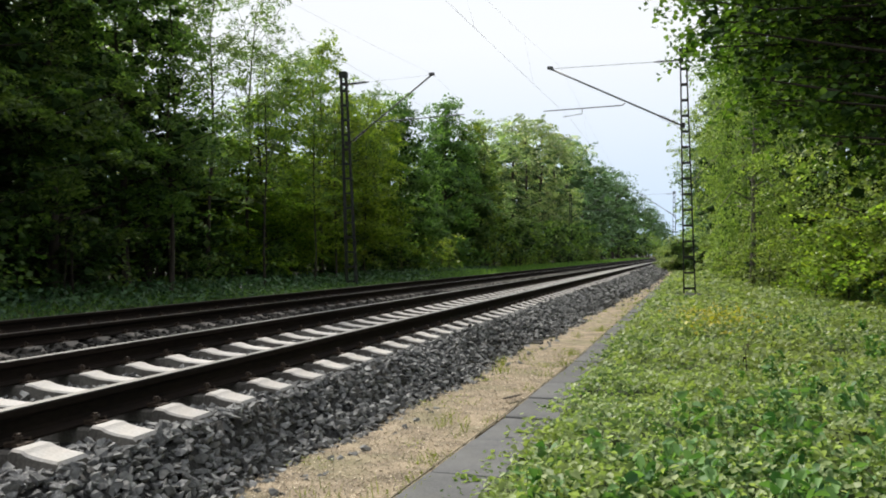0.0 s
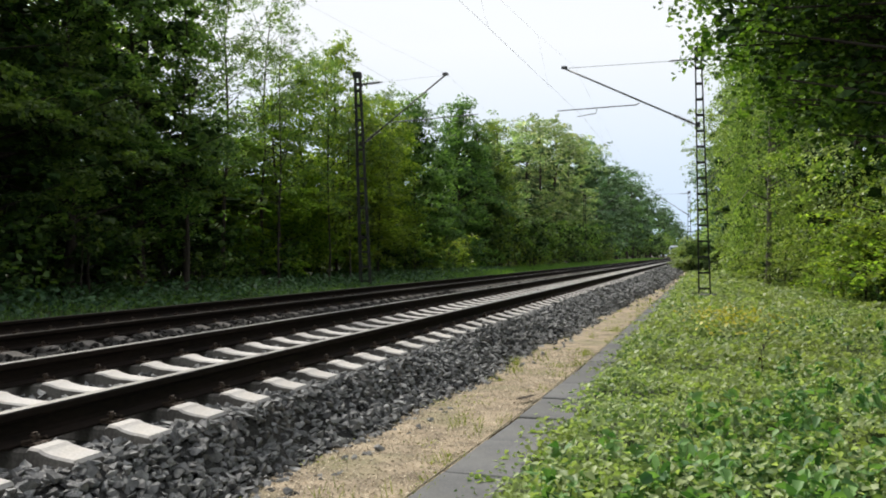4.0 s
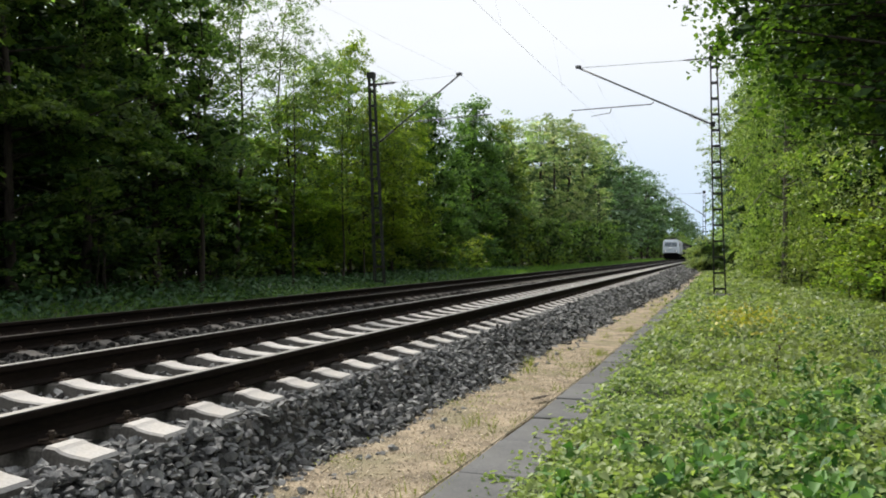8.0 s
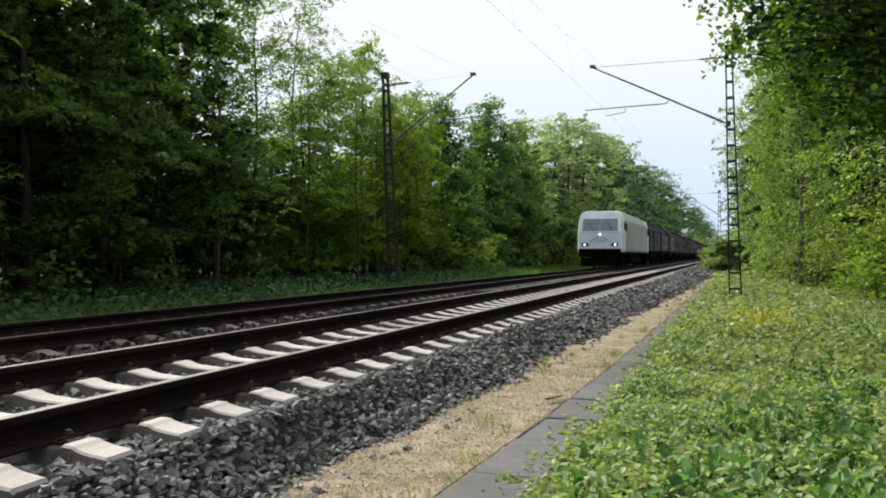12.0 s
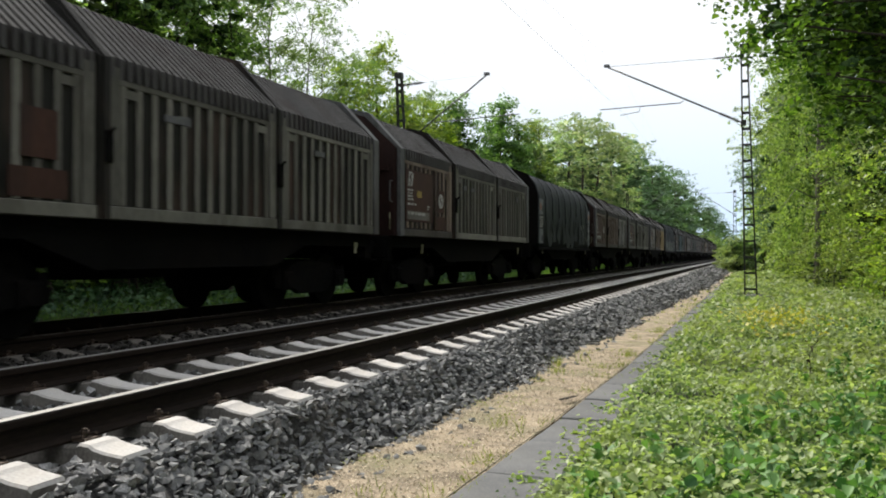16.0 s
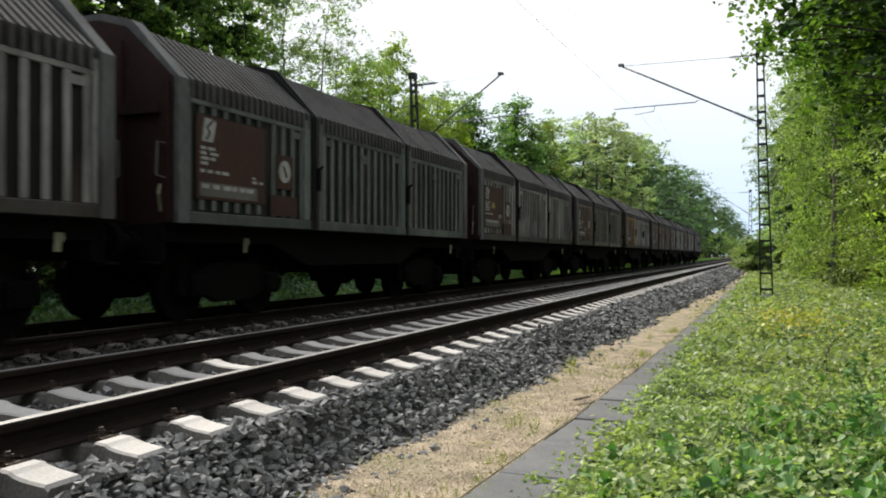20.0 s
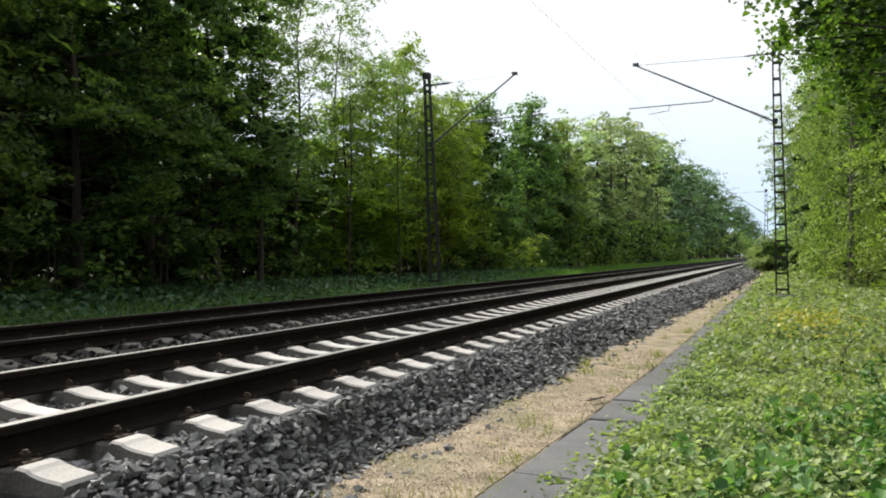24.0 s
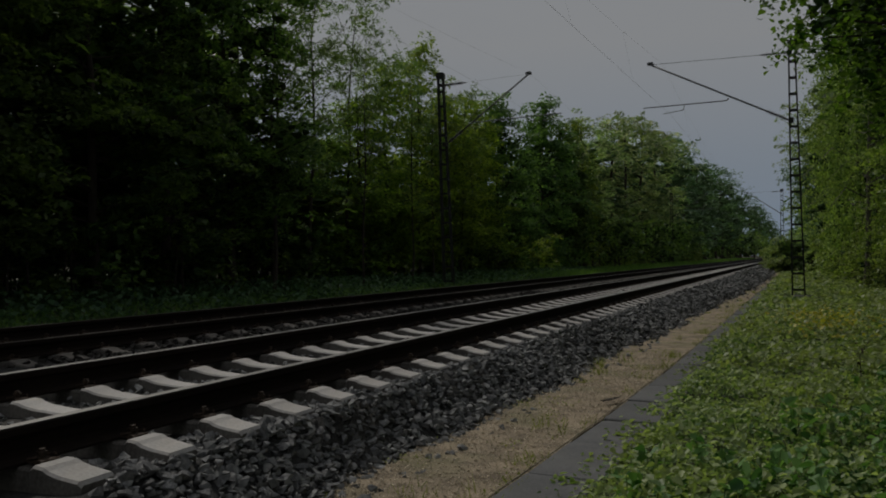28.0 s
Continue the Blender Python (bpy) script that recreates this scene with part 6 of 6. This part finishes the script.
    for y in (6.2, 9.45, 12.4):
        part("roof_hatch", Shape().box(-0.7, 0.7, y - 1.1, y + 1.1, 3.86, 3.98, c=0.05), M_GREY, base)
    for y in (3.4, L - 3.4):
        d = 1 if y < L / 2 else -1
        raised = d == 1
        pg = part("pantograph", Shape().box(-0.6, 0.6, y - 0.4, y + 0.4, 3.9, 3.97).rod((-0.5, y, 3.86), (-0.5, y, 4.02), 0.06).rod((0.5, y, 3.86), (0.5, y, 4.02), 0.06), M_BLACK, base)
        top = 5.55 if raised else 4.25
        knee = (y + d * 1.35, 4.75 if raised else 4.15)
        part("lower_arm", Shape().rod((0, y - d * 0.3, 4.0), (0, knee[0], knee[1]), 0.05), M_BLACK, pg)
        for e in (-1, 1):
            part("upper_arm", Shape().rod((e * 0.1, knee[0], knee[1]), (e * 0.4, y, top), 0.025), M_BLACK, pg)
        part("collector_head", Shape().tube([(-0.95, y, top - 0.2), (-0.6, y, top), (0.6, y, top), (0.95, y, top - 0.2)], [0.03] * 4), M_BLACK, pg)
    for y in (4.2, L - 4.2):
        bogie(base, y, 2.6)
    part("equipment_box", Shape().box(-1.3, 1.3, 6.6, L - 6.6, 0.38, 1.1, c=0.05), M_BLACK, base)
    part("side_sill", Shape().box(-1.42, 1.42, 1.0, L - 1.0, 0.92, 1.1, c=0.03), M_BLACK, base)
    return base


WAGONS = []


def train():
    front = loco()
    W = [
        ("hood", "freight wagon with teal-grey ribbed hoods and a red-brown board", ("teal", "teal", "teal"), 0, False, True),
        ("hood", "dark brown hood wagon with pale ribs", ("brown", "brown", "brown"), 2, False, True),
        ("hood", "brown hood wagon with pale ribs and an ochre sill", ("brown", "brown", "brown"), 1, True, True),
        ("hood", "grey-beige ribbed hood wagon", ("grey", "grey", "grey"), 0, False, True),
        ("hood", "rust-brown hood wagon with beige rear hoods", ("rust", "grey", "grey"), 0, False, True),
        ("tarp", "coil wagon under a dark tarpaulin with faded graffiti", 9, (M_SPRAY_FILL, M_TARP), (2.2, 9.6, 1.32, 2.4)),
        ("hood", "rusty brown hood wagon with white markings", ("rust", "rust", "brown"), 1, False, True),
        ("hood", "grey-brown ribbed hood wagon", ("grey", "grey", "grey"), 0, False, True),
        ("hood", "brown hood wagon whose last hood is ochre", ("brown", "rust", "ochre"), 0, False, True),
        ("tarp", "coil wagon under a dark tarpaulin with grey-green graffiti", 9, (M_SPRAY_DARK, M_SPRAY_GREEN), (1.6, 8.3, 1.22, 2.1)),
        ("hood", "dark hood wagon with teal-grey middle hood", ("green", "teal", "green"), 0, False, True),
        ("hood", "brown hood wagon with pale grey ribs", ("rust", "brown", "brown"), 1, False, True),
        ("hood", "green-grey ribbed hood wagon with a brown board", ("green", "green", "green"), 0, False, True),
        ("hood", "brown hood wagon with pale ribs and small graffiti", ("brown", "brown", "brown"), 3, False, True),
        ("hood", "dark brown hood wagon with a brown board", ("rust", "grey", "grey"), 0, False, True),
        ("hood", "ochre and brown hood wagon with white graffiti", ("orange", "brown", "brown"), 5, False, True),
        ("hood", "dark rust-brown hood wagon", ("rust", "rust", "rust"), 1, False, True),
        ("hood", "brown hood wagon with grey ribs", ("brown", "brown", "brown"), 0, False, True),
        ("hood", "dark brown hood wagon near the end of the train", ("rust", "brown", "brown"), 0, False, True),
        ("hood", "grey-beige ribbed hood wagon, last of the train", ("grey", "grey", "grey"), 0, False, True),
    ]
    WAGONS.append((front, 0.0))
    for i, w in enumerate(W):
        if w[0] == "hood":
            ob = hood_wagon(w[1], w[2], 100 + i, True, w[3], w[4], (0.95, 0.95) if i in (1, 2, 15, 19) else (0.54, 0.54), i == 7)
        else:
            ob = tarpaulin_wagon(w[1], 100 + i, w[2], w[3], w[4])
        WAGONS.append((ob, 18.9 + WAGON * i))


def motions():
    for ob, offset in WAGONS:
        ride(ob, offset)


# ---------------------------------------------------------------- build
ground()
strip_ground()
BED = ballast()
PATH = gravel_path()
track("track_near", "near railway track on pale concrete sleepers", NEAR_X, 0.0, 3.5063 - 3 * 0.5823, 0.5823, 170, M_CONCRETE, M_RAILTOP, 60)
track("track_far", "far railway track on stained sleepers, darkened as in shade", FAR_X, FAR_Z, 3.2, 0.6, 120, M_CONCRETE_FAR, M_RAILTOP_DULL, 30)
overhead_line()
trackside_sign()
woods()
overhanging_branch()
ground_cover()
verge()
train()


def trough_covers():
    row = thing("trough_covers", "row of weathered grey concrete trough covers, partly overgrown", "pavement", kind="structure")
    meshes = []
    for i in range(4):
        r = random.Random(i)
        j = lambda: r.uniform(-0.006, 0.006)
        c = 0.008
        s = Shape().loft([[(0 + j(), 0 + j(), -0.05), (0.46 + j(), 0 + j(), -0.05), (0.46 + j(), 0.93 + j(), -0.05), (0 + j(), 0.93 + j(), -0.05)],
                          [(0, 0, 0.022), (0.46, 0, 0.022), (0.46, 0.93, 0.022), (0, 0.93, 0.022)],
                          [(c, c, 0.03), (0.46 - c, c, 0.03), (0.46 - c, 0.93 - c, 0.03), (c, 0.93 - c, 0.03)]])
        meshes.append(s.mesh("slab", [M_SLAB]))
    r = random.Random(2)
    for i in range(60):
        y = 0.27 + 0.95 * i
        slope = math.degrees(math.atan((slab_x(y + 0.93) - slab_x(y)) / 0.93))
        part("slab", r.choice(meshes), None, row, at=pose(slab_x(y), y, PATH_Z + r.uniform(-0.004, 0.012), r.uniform(-0.5, 0.5), r.uniform(-0.8, 0.8), -slope))


def cover_seam():
    """Dark strip between the gravel and the covers, painting the shadowed gap there."""
    rows = []
    for i in range(150):
        y = 0.4 + 0.22 * i
        w = 0.022 + 0.014 * noise.noise((y * 2.1, 4.0, 0.0))
        a = slab_x(y) - 0.008 + 0.008 * noise.noise((y * 1.3, 9.0, 0.0))
        rows.append([(a - w, y, PATH_Z + 0.018), (a - w * 0.5, y, PATH_Z + 0.036), (a, y, PATH_Z + 0.038)])
    s = Shape().add([p for r in rows for p in r], [(j * 3 + i, j * 3 + i + 1, (j + 1) * 3 + i + 1, (j + 1) * 3 + i) for j in range(len(rows) - 1) for i in range(2)])
    part("seam", s, M_SOIL, PATH, "dark strip along the edge of the covers", smooth=True)


def bark_scrap():
    """A curled strip of bark lying at the edge of the covers."""
    base = thing("bark_strip", "curled dark strip of bark lying on the gravel", "bark", at=pose(-1.56, 7.72, PATH_Z + 0.036, 0, 0, 68))
    rings = [[(-0.13 + 0.26 * i / 6, 0.028 * math.cos(a) * (1 - 0.1 * abs(i - 3)), 0.014 + 0.014 * math.sin(a) + 0.004 * (i % 2)) for a in (0.2, 0.9, 1.6, 2.3, 2.9, 2.3, 1.6, 0.9)] for i in range(7)]
    rings = [[(x, y, z - (0.006 if k > 4 else 0)) for k, (x, y, z) in enumerate(r)] for r in rings]
    part("strip", Shape().loft(rings), M_BARK, base)


def dry_stalk():
    """A dead weed standing out of the ground cover."""
    rng = np.random.default_rng(21)
    z = ground_z(0.54, 8.9)
    base = thing("dry_weed", "dark dry weed stalk among the green plants", "weed", at=pose(0.54, 8.9, z))
    part("stalk", Shape().tube([(0, 0, -0.03), (0.03, 0, 0.2), (0.02, 0.02, 0.42), (0.09, 0.03, 0.55)], [0.006, 0.005, 0.004, 0.002], k=5), M_BARK, base)
    cs = np.array([(0.02 + rng.normal(0, 0.04), rng.normal(0, 0.03), rng.uniform(0.28, 0.55)) for i in range(16)])
    part("leaves", broad_mesh("dry_leaves", broad_leaves(rng, cs, 0.05, 0.2, 0.5, 0.4), L_DRY), None, base)


def stone_shapes(points=8, count=12, seed=40):
    """Broken stone: the hull of a few points, longer than high."""
    out = []
    for i in range(count):
        r = random.Random(seed + i)
        bm = bmesh.new()
        long, flat = r.uniform(1.05, 1.5), r.uniform(0.5, 0.8)
        for j in range(points):
            p = Vector((r.gauss(0, 1), r.gauss(0, 1), r.gauss(0, 1))).normalized() * r.uniform(0.85, 1.0)
            bm.verts.new((p.x * long, p.y * 0.85, p.z * flat))
        bmesh.ops.convex_hull(bm, input=bm.verts)
        bmesh.ops.delete(bm, geom=[v for v in bm.verts if not v.link_faces], context="VERTS")
        bmesh.ops.triangulate(bm, faces=bm.faces)
        bm.verts.index_update()
        out.append((np.array([tuple(v.co) for v in bm.verts]), np.array([[v.index for v in f.verts] for f in bm.faces])))
        bm.free()
    return out


def scatter_solids(name, rng, shapes, pos, size, material, parent):
    vs, fs, o = [], [], 0
    for p, s in zip(pos, size):
        v, f = shapes[rng.integers(len(shapes))]
        q = Euler((rng.uniform(-0.6, 0.6), rng.uniform(-0.6, 0.6), rng.uniform(0, 6.3))).to_matrix()
        vs.append(v @ np.array(q).T * s + p)
        fs.append(f + o)
        o += len(v)
    v, f = np.concatenate(vs).astype(np.float32), np.concatenate(fs).astype(np.int32)
    me = bpy.data.meshes.new(name)
    me.vertices.add(len(v))
    me.vertices.foreach_set("co", v.ravel())
    me.loops.add(f.size)
    me.loops.foreach_set("vertex_index", f.ravel())
    me.polygons.add(len(f))
    me.polygons.foreach_set("loop_start", np.arange(0, f.size, 3, dtype=np.int32))
    me.materials.append(material)
    me.update(calc_edges=True)
    me.shade_flat()
    return tagged(part(name, me, None, parent), kind="stuff")


def on_sleeper(x, y):
    if abs(x - NEAR_X) < 1.26:
        d = (y - 3.5063 + 0.29115) % 0.5823 - 0.29115
        if abs(d) < 0.14:
            return True
        return min(abs(x - NEAR_X - GAUGE / 2), abs(x - NEAR_X + GAUGE / 2)) < 0.10
    if abs(x - FAR_X) < 1.0:
        return min(abs(x - FAR_X - GAUGE / 2), abs(x - FAR_X + GAUGE / 2)) < 0.10
    return False


def stones():
    rng = np.random.default_rng(9)
    shapes = stone_shapes()
    chunky = stone_shapes(9, 16, 140)
    pos, size = [], []
    for n, x0, x1, y0, y1, r in [(5600, -3.15, -2.1, 2.8, 10, 0.036), (5600, -3.15, -1.95, 10, 22, 0.046), (4200, -3.15, -1.2, 22, 46, 0.06), (3800, -3.1, -0.3, 46, 90, 0.10), (6500, -6.2, -3.0, 3, 12, 0.036), (3000, -6.2, -3.0, 12, 26, 0.042), (6000, -10.4, -6.2, 6, 24, 0.045), (2500, -6.4, -5.3, 24, 70, 0.07)]:
        x, y = strip(rng, n, x0, x1, y0, y1)
        for a, b in zip(x, y):
            if on_sleeper(a, b) or a > toe_x(b) + rng.exponential(0.12):
                continue
            s = r * rng.uniform(0.6, 1.3)
            pos.append((a, b, bed_height(a, b) + s * rng.uniform(0.0, 0.95)))
            size.append(s)
    pos, size = np.array(pos), np.array(size)
    near = np.argsort(np.where((pos[:, 0] > -3.2), pos[:, 1], 99))[:300]
    rest = np.ones(len(pos), bool)
    rest[near] = False
    # stones beyond the near track take the stained and shaded colour
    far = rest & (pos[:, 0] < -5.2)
    near_rest = rest & ~far
    close = near_rest & (pos[:, 1] < 9) & (pos[:, 0] > -3.2)
    scatter_solids("near_stones", rng, chunky, pos[close], size[close], M_STONE, BED)
    scatter_solids("ballast_stones", rng, shapes, pos[near_rest & ~close], size[near_rest & ~close], M_STONE, BED)
    scatter_solids("shaded_stained_stones", rng, shapes, pos[far], size[far], M_STONE_FAR, BED)
    meshes = []
    for v, f in chunky:
        me = bpy.data.meshes.new("stone")
        me.from_pydata([tuple(p) for p in v], [], [tuple(t) for t in f])
        me.materials.append(M_STONE_SINGLE)
        meshes.append(me)
    for i in near:
        ob = part("stone", meshes[int(rng.integers(12))], None, BED, at=pose(*pos[i], rng.uniform(-22, 22), rng.uniform(-22, 22), rng.uniform(0, 360)))
        ob.scale = (size[i],) * 3
    x, y = strip(rng, 15000, -2.7, -1.3, 2.8, 12, 1.7)
    keep = [(a, b, PATH_Z + 0.02) for a, b in zip(x, y) if toe_x(b) - 0.15 < a < slab_x(b) - 0.02]
    scatter_solids("path_pebbles", rng, stone_shapes(5, 5, 90), np.array(keep), rng.uniform(0.005, 0.013, len(keep)), M_PEBBLE, PATH)


trough_covers()
cover_seam()
bark_scrap()
dry_stalk()
stones()
motions()
